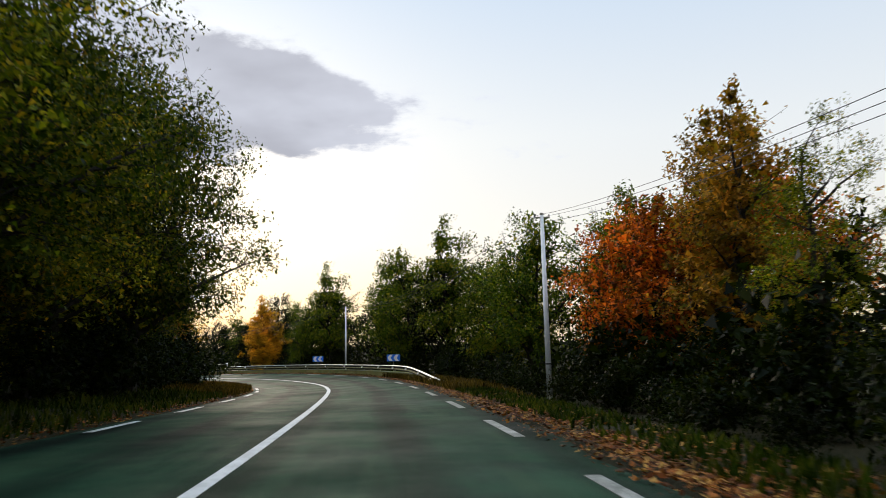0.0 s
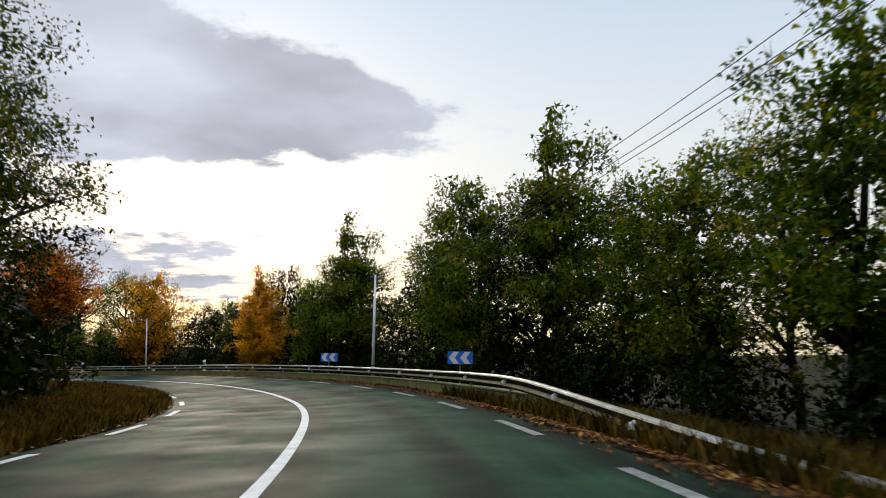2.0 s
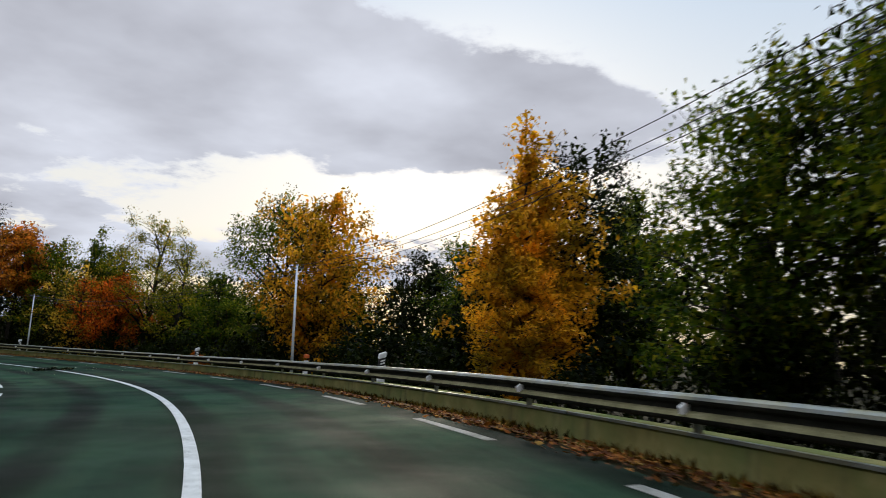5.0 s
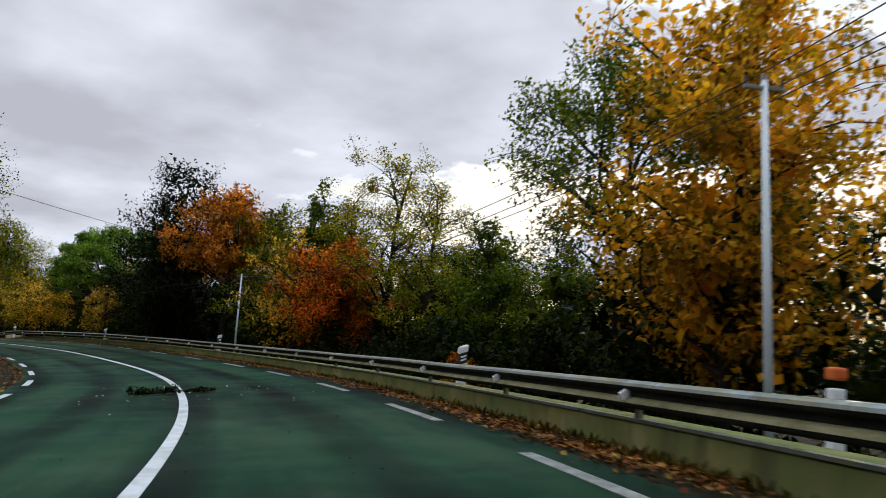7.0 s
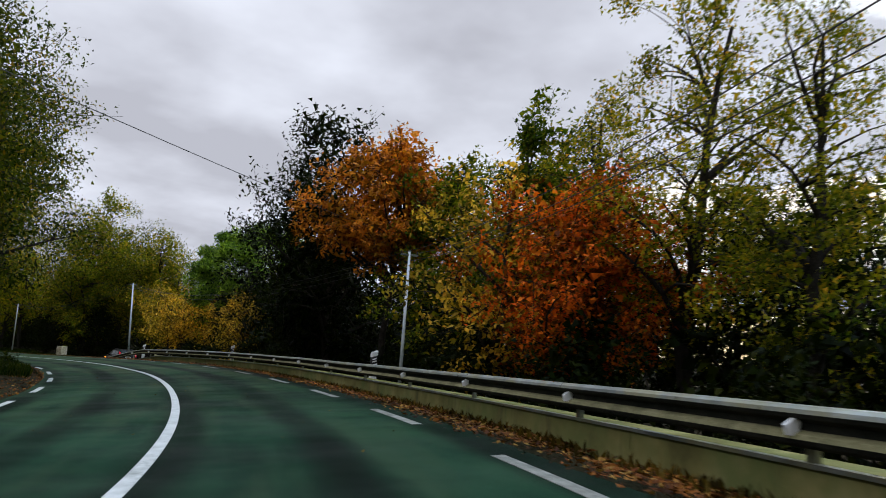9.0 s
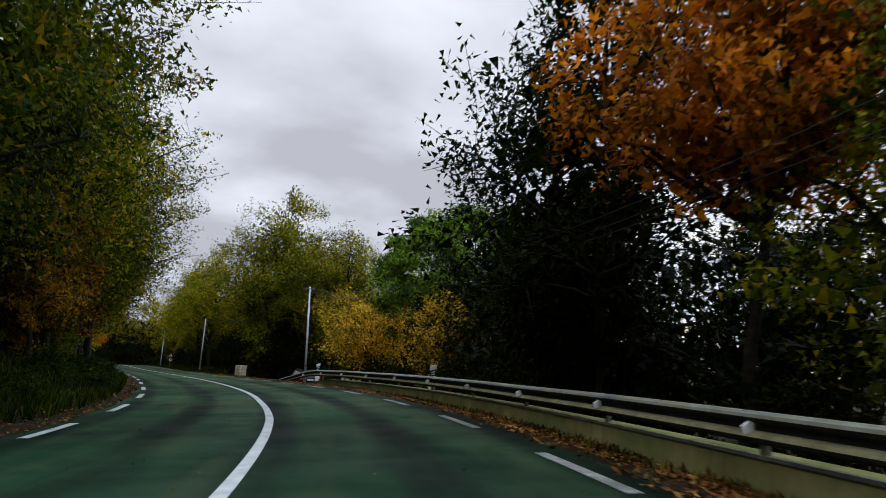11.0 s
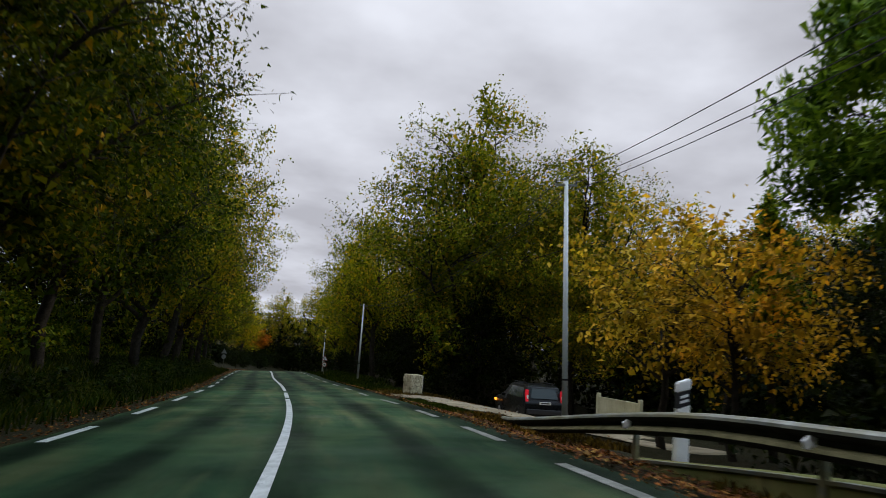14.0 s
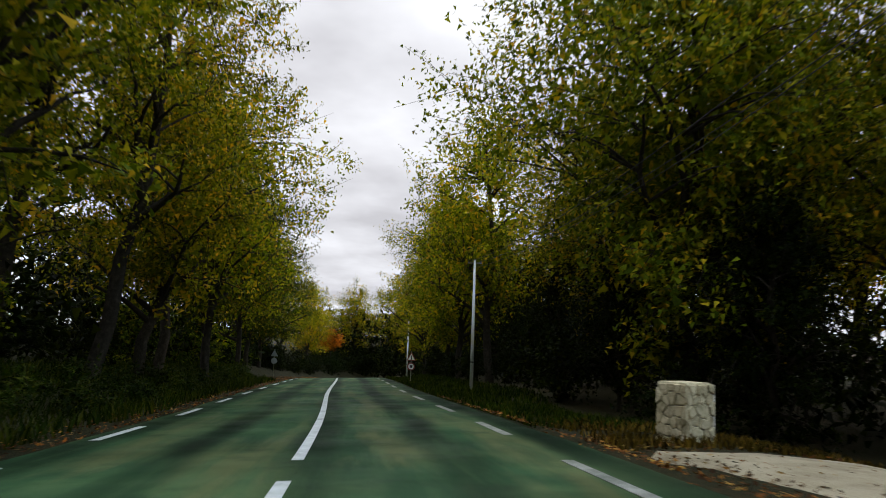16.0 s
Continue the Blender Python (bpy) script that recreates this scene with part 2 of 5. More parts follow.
def ground_material():
    k = Nodes("verge_ground", 0.95)
    base = k.ramp(k.noise(0.5, 6, 0.6), (0.3, (0.008, 0.010, 0.004)), (0.5, (0.015, 0.016, 0.006)), (0.7, (0.030, 0.022, 0.009)))
    fine = k.ramp(k.noise(14.0, 5, 0.7), (0.3, (0.010, 0.010, 0.006)), (0.55, (0.032, 0.028, 0.012)), (0.8, (0.085, 0.058, 0.027)))
    k.colour(k.mix(0.5, base, fine))
    k.bump(k.noise(18.0, 5, 0.7), 0.8, 0.05)
    return k.mat


def concrete_material():
    k = Nodes("stained_concrete", 0.9)
    base = k.ramp(k.noise(1.2, 6, 0.6), (0.3, (0.12, 0.115, 0.04)), (0.5, (0.22, 0.20, 0.07)), (0.72, (0.32, 0.29, 0.12)))
    moss = k.span(k.noise(0.8, 5, 0.65), 0.42, 0.60, 0.0, 0.85)
    col = k.mix(moss, base, (0.14, 0.17, 0.055))
    streak = k.noise(2.5, 4, 0.6, (1.0, 1.0, 0.12))
    col = k.mix(k.span(streak, 0.56, 0.72, 0.0, 0.6), col, (0.045, 0.042, 0.03))
    k.colour(col)
    k.bump(k.noise(30.0, 5, 0.7), 0.5, 0.012)
    return k.mat


def galvanised_material():
    """Dull zinc: still metal on the ridges, grimed with lichen and road dirt."""
    k = Nodes("weathered_zinc", 0.4, 0.5)
    base = k.ramp(k.noise(2.0, 6), (0.3, (0.10, 0.115, 0.105)), (0.55, (0.22, 0.24, 0.225)), (0.75, (0.42, 0.45, 0.43)))
    grime = k.span(k.noise(1.4, 6, 0.7, (1, 1, 3)), 0.42, 0.60, 0.0, 0.8)
    k.colour(k.mix(grime, base, (0.20, 0.18, 0.075)))
    k.l.new(k.span(k.noise(1.4, 6, 0.7, (1, 1, 3)), 0.42, 0.60, 0.55, 0.1), k.bsdf.inputs["Metallic"])
    k.gloss(k.span(k.noise(5.0, 4), 0.3, 0.7, 0.26, 0.5))
    k.bump(k.noise(40.0, 3), 0.15, 0.004)
    return k.mat


def stone_material():
    k = Nodes("rubble_stone", 0.92)
    tone = k.ramp(k.each(), (0.0, (0.40, 0.36, 0.26)), (0.4, (0.58, 0.54, 0.42)), (0.8, (0.70, 0.67, 0.56)), (1.0, (0.46, 0.42, 0.34)))
    col = k.mix(0.5, tone, k.ramp(k.noise(9.0, 6, 0.65), (0.3, (0.22, 0.20, 0.15)), (0.5, (0.55, 0.51, 0.42)), (0.72, (0.76, 0.73, 0.64))))
    col = k.mix(k.span(k.noise(5.0, 5, 0.6), 0.55, 0.7, 0.0, 0.7), col, (0.14, 0.13, 0.08))
    k.colour(k.mix(1.0, col, (1.0, 0.95, 0.78), "MULTIPLY"))
    k.bump(k.noise(25.0, 5, 0.7), 0.9, 0.03)
    return k.mat


def glass_material():
    k = Nodes("dark_glass", 0.08)
    k.bsdf.inputs["Base Color"].default_value = (0.010, 0.022, 0.022, 1)
    k.bsdf.inputs["Specular IOR Level"].default_value = 0.35
    return k.mat


def lamp_material(name, col, strength):
    k = Nodes(name, 0.25)
    k.bsdf.inputs["Base Color"].default_value = (*col, 1)
    k.bsdf.inputs["Emission Color"].default_value = (*col, 1)
    k.bsdf.inputs["Emission Strength"].default_value = strength
    return k.mat


def plain(name, col, rough=0.5, metal=0.0, vary=0.25):
    k = Nodes(name, rough, metal)
    a, b = tuple(c * (1 - vary) for c in col), tuple(min(c * (1 + vary), 1.0) for c in col)
    k.colour(k.mix(0.4, k.ramp(k.noise(4.0, 5), (0.3, a), (0.7, b)), k.ramp(k.noise(45.0, 3), (0.3, a), (0.7, b))))
    k.gloss(k.span(k.noise(12.0, 4), 0.3, 0.7, max(rough - 0.1, 0.05), min(rough + 0.12, 1.0)))
    return k.mat


ASPHALT, GROUND, CONCRETE, ZINC = asphalt_material(), ground_material(), concrete_material(), galvanised_material()
PAINT = paint_material("road_paint", (0.38, 0.39, 0.37), (0.54, 0.55, 0.53), (0.64, 0.65, 0.63), 0.54)
EDGE_PAINT = paint_material("worn_edge_paint", (0.13, 0.13, 0.11), (0.25, 0.25, 0.22), (0.36, 0.36, 0.33), 0.47)
# rail shade put into colour: near-black steel for hollow and undersides
RAIL_SHADE = speckled("shaded_steel", (0.010, 0.011, 0.009), (0.022, 0.023, 0.018), (0.055, 0.054, 0.040), 2.5, 40.0, 0.8, 0.1, 0.3, 0.006)
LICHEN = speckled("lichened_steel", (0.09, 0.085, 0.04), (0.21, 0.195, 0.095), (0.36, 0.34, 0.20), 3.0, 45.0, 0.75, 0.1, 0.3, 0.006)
BARK = speckled("rough_bark", (0.012, 0.010, 0.008), (0.028, 0.024, 0.019), (0.066, 0.058, 0.046), 6.0, 40.0, 0.95, 0, 0.9, 0.04)
GRAVEL = speckled("pale_gravel", (0.10, 0.075, 0.040), (0.30, 0.25, 0.165), (0.46, 0.40, 0.285), 0.9, 55.0, 0.95, 0, 0.7, 0.02)
POLE = speckled("grey_pole_steel", (0.56, 0.62, 0.61), (0.68, 0.73, 0.72), (0.76, 0.79, 0.78), 1.6, 30.0, 0.6, 0.1, 0.15, 0.006)
WHITE = plain("white_plastic", (0.86, 0.87, 0.86), 0.45, 0, 0.12)
BLACK = plain("black_band", (0.015, 0.015, 0.017), 0.6)
BLUE = plain("sign_blue", (0.02, 0.20, 0.82), 0.4, 0, 0.15)
RED = plain("sign_red", (0.26, 0.05, 0.04), 0.45)
GREY = plain("sign_back_grey", (0.26, 0.27, 0.27), 0.5, 0.3)
WIRE = plain("cable_black", (0.012, 0.012, 0.013), 0.6)
ORANGE = plain("marker_orange", (0.75, 0.16, 0.03), 0.5)
CREAM = speckled("cream_render", (0.42, 0.40, 0.24), (0.60, 0.57, 0.36), (0.70, 0.67, 0.46), 1.2, 25.0, 0.85, 0, 0.3, 0.01)
STONE = stone_material()
JOINT = speckled("old_mortar", (0.10, 0.09, 0.06), (0.20, 0.18, 0.13), (0.34, 0.31, 0.25), 6.0, 40.0, 0.95, 0, 0.6, 0.02)
LIME = speckled("lime_wash", (0.58, 0.56, 0.50), (0.74, 0.72, 0.66), (0.82, 0.80, 0.75), 2.5, 30.0, 0.9, 0, 0.4, 0.015)
CARPAINT = plain("black_car_paint", (0.004, 0.0045, 0.005), 0.3, 0.0, 0.1)
CARPAINT.node_tree.nodes["Principled BSDF"].inputs["Specular IOR Level"].default_value = 0.15
RUBBER = plain("tyre_rubber", (0.014, 0.014, 0.014), 0.85)
RIM = plain("alloy_rim", (0.42, 0.43, 0.44), 0.35, 0.8)
GLASS = glass_material()
TAIL = lamp_material("tail_lamp_red", (0.55, 0.015, 0.03), 0.45)
AMBER = lamp_material("amber_lamp", (1.0, 0.30, 0.03), 2.5)

LEAF = {
    "green": leafy("green_leaves", ((0.0, (0.0359, 0.0752, 0.0056)), (0.45, (0.0725, 0.1267, 0.0077)), (0.8, (0.1337, 0.1695, 0.0113)), (1.0, (0.2302, 0.1942, 0.0133)))),
    "bright": leafy("yellow_green_leaves", ((0.0, (0.0940, 0.1418, 0.0076)), (0.45, (0.2048, 0.2495, 0.0151)), (0.8, (0.3422, 0.3164, 0.0190)), (1.0, (0.4444, 0.2495, 0.0190))), 0.55),
    # near black: the wood's deep shade is taken into this leaf colour
    "dark": leafy("shade_darkened_leaves", ((0.0, (0.0028, 0.0072, 0.0011)), (0.6, (0.0066, 0.0138, 0.0011)), (1.0, (0.0182, 0.0231, 0.0022))), 0.3),
    "olive": leafy("olive_leaves", ((0.0, (0.0806, 0.1274, 0.0069)), (0.5, (0.1761, 0.2148, 0.0124)), (0.85, (0.2937, 0.2615, 0.0166)), (1.0, (0.4692, 0.2748, 0.0207)))),
    "gold": leafy("golden_leaves", ((0.0, (0.1732, 0.1286, 0.0127)), (0.35, (0.4907, 0.2893, 0.0298)), (0.75, (0.6134, 0.4018, 0.0510)), (1.0, (0.4474, 0.1929, 0.0213))), 0.6),
    "yellow": leafy("yellow_leaves", ((0.0, (0.1955, 0.1368, 0.0146)), (0.4, (0.4887, 0.3128, 0.0343)), (0.8, (0.7038, 0.4887, 0.0684)), (1.0, (0.4887, 0.2541, 0.0293)))),
    "orange": leafy("orange_leaves", ((0.0, (0.1560, 0.0595, 0.0099)), (0.4, (0.4680, 0.1403, 0.0162)), (0.8, (0.6396, 0.2465, 0.0270)), (1.0, (0.2808, 0.1445, 0.0180)))),
    "amber": leafy("amber_leaves", ((0.0, (0.36, 0.17, 0.014)), (0.4, (0.70, 0.33, 0.025)), (0.8, (0.82, 0.46, 0.04)), (1.0, (0.50, 0.27, 0.02))), 0.5),
    "forest": leafy("deep_green_leaves", ((0.0, (0.0165, 0.0375, 0.0030)), (0.45, (0.0413, 0.0713, 0.0053)), (0.85, (0.0938, 0.1087, 0.0075)), (1.0, (0.1950, 0.1275, 0.0112)))),
    "maroon": leafy("maroon_leaves", ((0.0, (0.07, 0.05, 0.008)), (0.4, (0.17, 0.045, 0.014)), (0.7, (0.26, 0.09, 0.018)), (1.0, (0.22, 0.17, 0.015)))),
    "red": leafy("russet_leaves", ((0.0, (0.0756, 0.0390, 0.0072)), (0.3, (0.2376, 0.0624, 0.0090)), (0.6, (0.5616, 0.1092, 0.0126)), (0.85, (0.7128, 0.2028, 0.0180)), (1.0, (0.1728, 0.1092, 0.0108)))),
    "brown": leafy("brown_leaves", ((0.0, (0.110, 0.081, 0.014)), (0.5, (0.270, 0.151, 0.021)), (0.85, (0.423, 0.203, 0.024)), (1.0, (0.151, 0.151, 0.016)))),
    "pine": leafy("pine_needles", ((0.0, (0.045, 0.105, 0.010)), (0.5, (0.115, 0.225, 0.020)), (1.0, (0.23, 0.34, 0.035))), 0.25),
    "litter": leafy("fallen_leaves", ((0.0, (0.0420, 0.0142, 0.0045)), (0.4, (0.1140, 0.0345, 0.0075)), (0.75, (0.1980, 0.0690, 0.0142)), (1.0, (0.2640, 0.1560, 0.0420))), 0.1),
    "pale": leafy("pale_leaf_undersides", ((0.0, (0.22, 0.24, 0.19)), (0.5, (0.42, 0.44, 0.38)), (1.0, (0.60, 0.60, 0.52))), 0.15),
    "grass": leafy("green_grass", ((0.0, (0.0088, 0.0192, 0.0024)), (0.5, (0.0200, 0.0408, 0.0032)), (1.0, (0.0480, 0.0536, 0.0072))), 0.25),
    "straw": leafy("dry_grass", ((0.0, (0.0248, 0.0180, 0.0044)), (0.5, (0.0697, 0.0449, 0.0092)), (1.0, (0.1195, 0.0829, 0.0180))), 0.25),
}

# ---- the road's line, from which everything is set out ----
XY = [(6.6, -20.0), (4.95, -7.61), (3.33, 4.78), (1.31, 17.12), (-1.02, 29.4), (-3.81, 41.59), (-7.77, 53.44), (-13.87, 64.32), (-22.04, 73.79), (-31.46, 82.01), (-42.0, 88.71), (-53.33, 93.99), (-65.28, 97.62), (-77.53, 100.1), (-89.99, 101.2), (-102.48, 100.88), (-114.96, 100.1), (-127.4, 98.91), (-139.82, 97.49), (-152.2, 95.79), (-164.6, 94.26), (-177.02, 92.79), (-189.44, 91.25), (-201.9, 90.2), (-214.4, 89.9), (-226.8, 90.6), (-239.2, 92.3), (-251.4, 95.1), (-263.2, 99.1)]
HEIGHTS = [1.97, 1.36, 0.68, 0.09, -0.4, -1.24, -2.05, -2.76, -3.84, -4.94, -5.88, -6.88, -8.3, -9.5, -10.4]
BANKS = [0.0, 0.1, 1.5, 3.6, 4.1, 3.9, 4.5, 4.3, 2.9, 2.3, 2.3, 2.3, 2.3, 2.3, 2.3]
KNOT, STEP = 12.5, 25.0


def spline(values, gap):
    """A natural cubic through even knots; returns a function of the distance along it."""
    v = np.array(values, float)
    n = len(v)
    a = np.diag(np.full(n, 4.0)) + np.diag(np.ones(n - 1), 1) + np.diag(np.ones(n - 1), -1)
    a[0], a[-1] = np.eye(n)[0], np.eye(n)[-1]
    b = np.zeros(n)
    b[1:-1] = 6 * (v[2:] - 2 * v[1:-1] + v[:-2])
    m = np.linalg.solve(a, b)

    def at(s):
        q = np.clip(np.asarray(s, float) / gap, 0, n - 1.0001)
        i = q.astype(int)
        d = q - i
        u = 1 - d
        return m[i] * (u**3 - u) / 6 + m[i + 1] * (d**3 - d) / 6 + v[i] * u + v[i + 1] * d

    return at


line_x, line_y = spline([p[0] for p in XY], KNOT), spline([p[1] for p in XY], KNOT)
line_z, line_bank = spline(HEIGHTS, STEP), spline(BANKS, STEP)
LENGTH = 348.0
LEFT, MIDDLE, WIDE = 6.95, 3.45, 7.25       # left edge line, centre line and asphalt's left rim, left of the right edge line


def step(a, b, x):
    t = np.clip((np.asarray(x, float) - a) / (b - a), 0, 1)
    return t * t * (3 - 2 * t)


def side(s):
    """The unit way to the right at s."""
    dx, dy = line_x(s + 0.5) - line_x(s - 0.5), line_y(s + 0.5) - line_y(s - 0.5)
    d = np.hypot(dx, dy)
    return dy / d, -dx / d


def left_rim(s):
    return WIDE + 0 * np.asarray(s, float)


def surface(s, off):
    """The road's own height: one plane that falls to the left by the bank."""
    return line_z(s) + np.asarray(off, float) * np.tan(np.radians(line_bank(s)))


def lie(s, off):
    """The ground's height off metres right of the edge line."""
    s, off = np.asarray(s, float), np.asarray(off, float)
    road = surface(s, np.clip(off, -left_rim(s), 0.5))
    right = np.clip(off - 0.5, 0, None)
    drive = step(199, 206, s) * (1 - step(222, 230, s))
    far = step(226, 236, s)
    fall = -0.08 * step(0, 0.5, right) - (0.62 * step(1.6, 4.2, right) + 0.9 * step(6, 30, right)) * (1 - drive) * (1 - far)
    fall = fall - 0.9 * drive * step(2.5, 8.5, right) + far * (0.35 * step(0.8, 4, right) + 0.5 * step(4, 14, right))
    d = np.clip(-off - left_rim(s), 0, None)
    begin, late = 1 - step(70, 92, s), step(160, 182, s)
    rise = 0.05 * step(0, 0.6, d) + begin * (0.22 * step(0.5, 3, d) + 0.5 * step(4, 18, d)) + late * (0.95 * step(0.9, 4.5, d) + 0.8 * step(5, 20, d))
    return road + fall + rise


def spot(s, off, up=0.0, on_ground=True):
    rx, ry = side(s)
    base = lie(s, off) if on_ground else line_z(s)
    return Vector((float(line_x(s) + off * rx), float(line_y(s) + off * ry), float(base + up)))


def heading(s):
    """Degrees by which the road's way at s is turned from +y to the left."""
    rx, ry = side(s)
    return math.degrees(math.atan2(float(ry), float(rx)))


# ---- building helpers ----


def link(name, verts, faces, material, parent=None, label="", smooth=False):
    me = bpy.data.meshes.new(name)
    me.from_pydata([tuple(map(float, v)) for v in verts], [], [tuple(map(int, f)) for f in faces])
    return finish(name, me, material, parent, label, smooth)


def finish(name, me, material, parent=None, label="", smooth=False):
    for m in material if isinstance(material, (list, tuple)) else [material]:
        me.materials.append(m)
    if smooth:
        me.polygons.foreach_set("use_smooth", [True] * len(me.polygons))
    me.update()
    ob = new(name, me)
    if parent:
        ob.parent = parent
    if label:
        ob["label"] = label
    return ob


def part(name, bm, material, parent=None, label="", smooth=False):
    me = bpy.data.meshes.new(name)
    bm.to_mesh(me)
    bm.free()
    return finish(name, me, material, parent, label, smooth)


def thing(name, m, label, category, group="", kind=""):
    ob = new(name)
    ob.empty_display_size = 0.2
    ob.matrix_basis = m
    return tagged(ob, label, category, group, kind)


def box(bm, cx, cy, cz, sx, sy, sz, bevel=0.0, turn=None):
    m = Matrix.Translation((cx, cy, cz)) @ (turn or Matrix()) @ Matrix.Diagonal((sx, sy, sz, 1))
    made = bmesh.ops.create_cube(bm, size=1.0, matrix=m)
    if bevel:
        edges = list({e for v in made["verts"] for e in v.link_edges})
        bmesh.ops.bevel(bm, geom=edges, offset=bevel, segments=2, affect="EDGES", profile=0.6)


def rod(bm, a, b, r1, r2, sides=10):
    a, b = Vector(a), Vector(b)
    m = Matrix.Translation((a + b) / 2) @ (b - a).to_track_quat("Z", "Y").to_matrix().to_4x4()
    bmesh.ops.create_cone(bm, cap_ends=True, segments=sides, radius1=r1, radius2=r2, depth=(b - a).length, matrix=m)


def sweep(profile, s0, s1, ds, closed=True, shift=None, lift=None):
    """Verts and faces of a section (off, up above the edge line) drawn along the road."""
    n = max(2, int(round((s1 - s0) / ds)) + 1)
    ss = np.linspace(s0, s1, n)
    rx, ry = side(ss)
    verts, faces, k = [], [], len(profile)
    x, y, z = line_x(ss), line_y(ss), line_z(ss)
    for i in range(n):
        o = shift(ss[i]) if shift else 0.0
        h = lift(ss[i]) if lift else 0.0
        verts += [(x[i] + (off + o) * rx[i], y[i] + (off + o) * ry[i], z[i] + up + h) for off, up in profile]
    for i in range(n - 1):
        for j in range(k if closed else k - 1):
            a, b = i * k + j, i * k + (j + 1) % k
            faces.append((a, b, b + k, a + k))
    if closed:
        faces += [tuple(range(k)), tuple(range((n - 1) * k, n * k))[::-1]]
    return verts, faces


# ---- ground ----


def ground():
    """One sheet: fine near the road, coarse out to the horizon."""
    xs = np.concatenate([[-2400, -1500, -900, -560, -430], np.arange(-340, -290, 8), np.arange(-290, 60, 1.25), np.arange(60, 130, 8), [220, 420, 900, 1800]])
    ys = np.concatenate([[-1800, -900, -400, -200], np.arange(-120, -30, 8), np.arange(-30, 150, 1.25), np.arange(150, 240, 8), [330, 600, 1100, 2000]])
    gx, gy = np.meshgrid(xs, ys, indexing="ij")
    ss = np.arange(0, LENGTH, 1.0)
    lx, ly = line_x(ss), line_y(ss)
    near, best = np.zeros(gx.shape, int), np.full(gx.shape, 1e12)
    for i in range(len(ss)):
        d = (gx - lx[i]) ** 2 + (gy - ly[i]) ** 2
        closer = d < best
        near[closer], best[closer] = i, d[closer]
    s = ss[near]
    rx, ry = side(s)
    along = (gx - lx[near]) * (-ry) + (gy - ly[near]) * rx
    s = np.clip(s + np.clip(along, -0.6, 0.6), 0, LENGTH)
    rx, ry = side(s)
    off = (gx - line_x(s)) * rx + (gy - line_y(s)) * ry
    z = lie(s, off)
    inside = (off < 0.75) & (off > -left_rim(s) - 0.35)
    z = z - np.where(inside, 0.22, 0.0)
    dist = np.sqrt(best)
    plane = 1.0 + 0.0275 * gx - 0.012 * (gy - 60)
    plane = np.clip(plane, -9, 3)
    w = np.exp(-((dist / 34) ** 4))
    rough = np.array([noise.noise((a * 0.22, b * 0.22, 0.0)) for a, b in zip(gx.ravel(), gy.ravel())]).reshape(gx.shape)
    z = w * z + (1 - w) * plane + np.where(inside, 0, 0.07 * rough * np.clip(dist / 6, 0.2, 3))
    nx, ny = gx.shape
    verts = np.stack([gx, gy, z], -1).reshape(-1, 3)
    idx = np.arange(nx * ny).reshape(nx, ny)
    faces = np.stack([idx[:-1, :-1], idx[1:, :-1], idx[1:, 1:], idx[:-1, 1:]], -1).reshape(-1, 4)
    return tagged(link("ground", verts, faces, GROUND, smooth=True), "uneven woodland ground with grass, earth and dead leaves", "ground", kind="structure")


ground()


def road():
    ss = np.arange(0.0, LENGTH, 1.0)
    verts, faces, lane = [], [], []
    offs = [-1.0, -0.85, -0.6, -0.3, 0.0]
    for i, s in enumerate(ss):
        rim = float(left_rim(s)) + 0.10 * noise.noise((s * 0.35, 0, 0)) + 0.05 * noise.noise((s * 1.3, 4, 0))
        edge = 0.42 + 0.12 * noise.noise((s * 0.3, 9, 0)) + 0.06 * noise.noise((s * 1.1, 3, 0))
        rx, ry = side(s)
        row = [(-rim, -0.25)] + [(edge + (rim + edge) * o, 0.0) for o in offs] + [(edge, -0.25)]
        for off, up in row:
            z = surface(s, off) + up
            verts.append((line_x(s) + off * rx, line_y(s) + off * ry, z))
            lane.append((off, float(s)))
    k = 7
    for i in range(len(ss) - 1):
        for j in range(k - 1):
            a = i * k + j
            faces.append((a, a + 1, a + k + 1, a + k))
    ob = link("road", verts, faces, ASPHALT, smooth=False)
    uv = ob.data.uv_layers.new(name="lane")
    index = np.zeros(len(ob.data.loops), np.int32)
    ob.data.loops.foreach_get("vertex_index", index)
    uv.data.foreach_set("uv", np.array(lane, np.float32)[index].ravel())
    return tagged(ob, "worn dark grey asphalt road bending to the left", "road", kind="structure")


carriageway = road()


def stripe(name, s0, s1, off, width, parent, material):
    n = max(2, int((s1 - s0) / 0.75) + 1)
    verts, faces = [], []
    for s in np.linspace(s0, s1, n):
        rx, ry = side(s)
        o0 = off(s) if callable(off) else off
        for o, u in ((-width / 2, -0.01), (-width / 2, 0.006), (width / 2, 0.006), (width / 2, -0.01)):
            verts.append((line_x(s) + (o0 + o) * rx, line_y(s) + (o0 + o) * ry, surface(s, o0 + o) + u))
    for i in range(n - 1):
        for j in range(3):
            a = i * 4 + j
            faces.append((a, a + 1, a + 5, a + 4))
    return link(name, verts, faces, material, parent)


def dash_shift(s):
    return float(np.interp(s, (73, 123, 146, 176, 184, 200, 212), (2.0, -0.4, -0.4, 0.15, 0.1, -1.2, -1.2)))


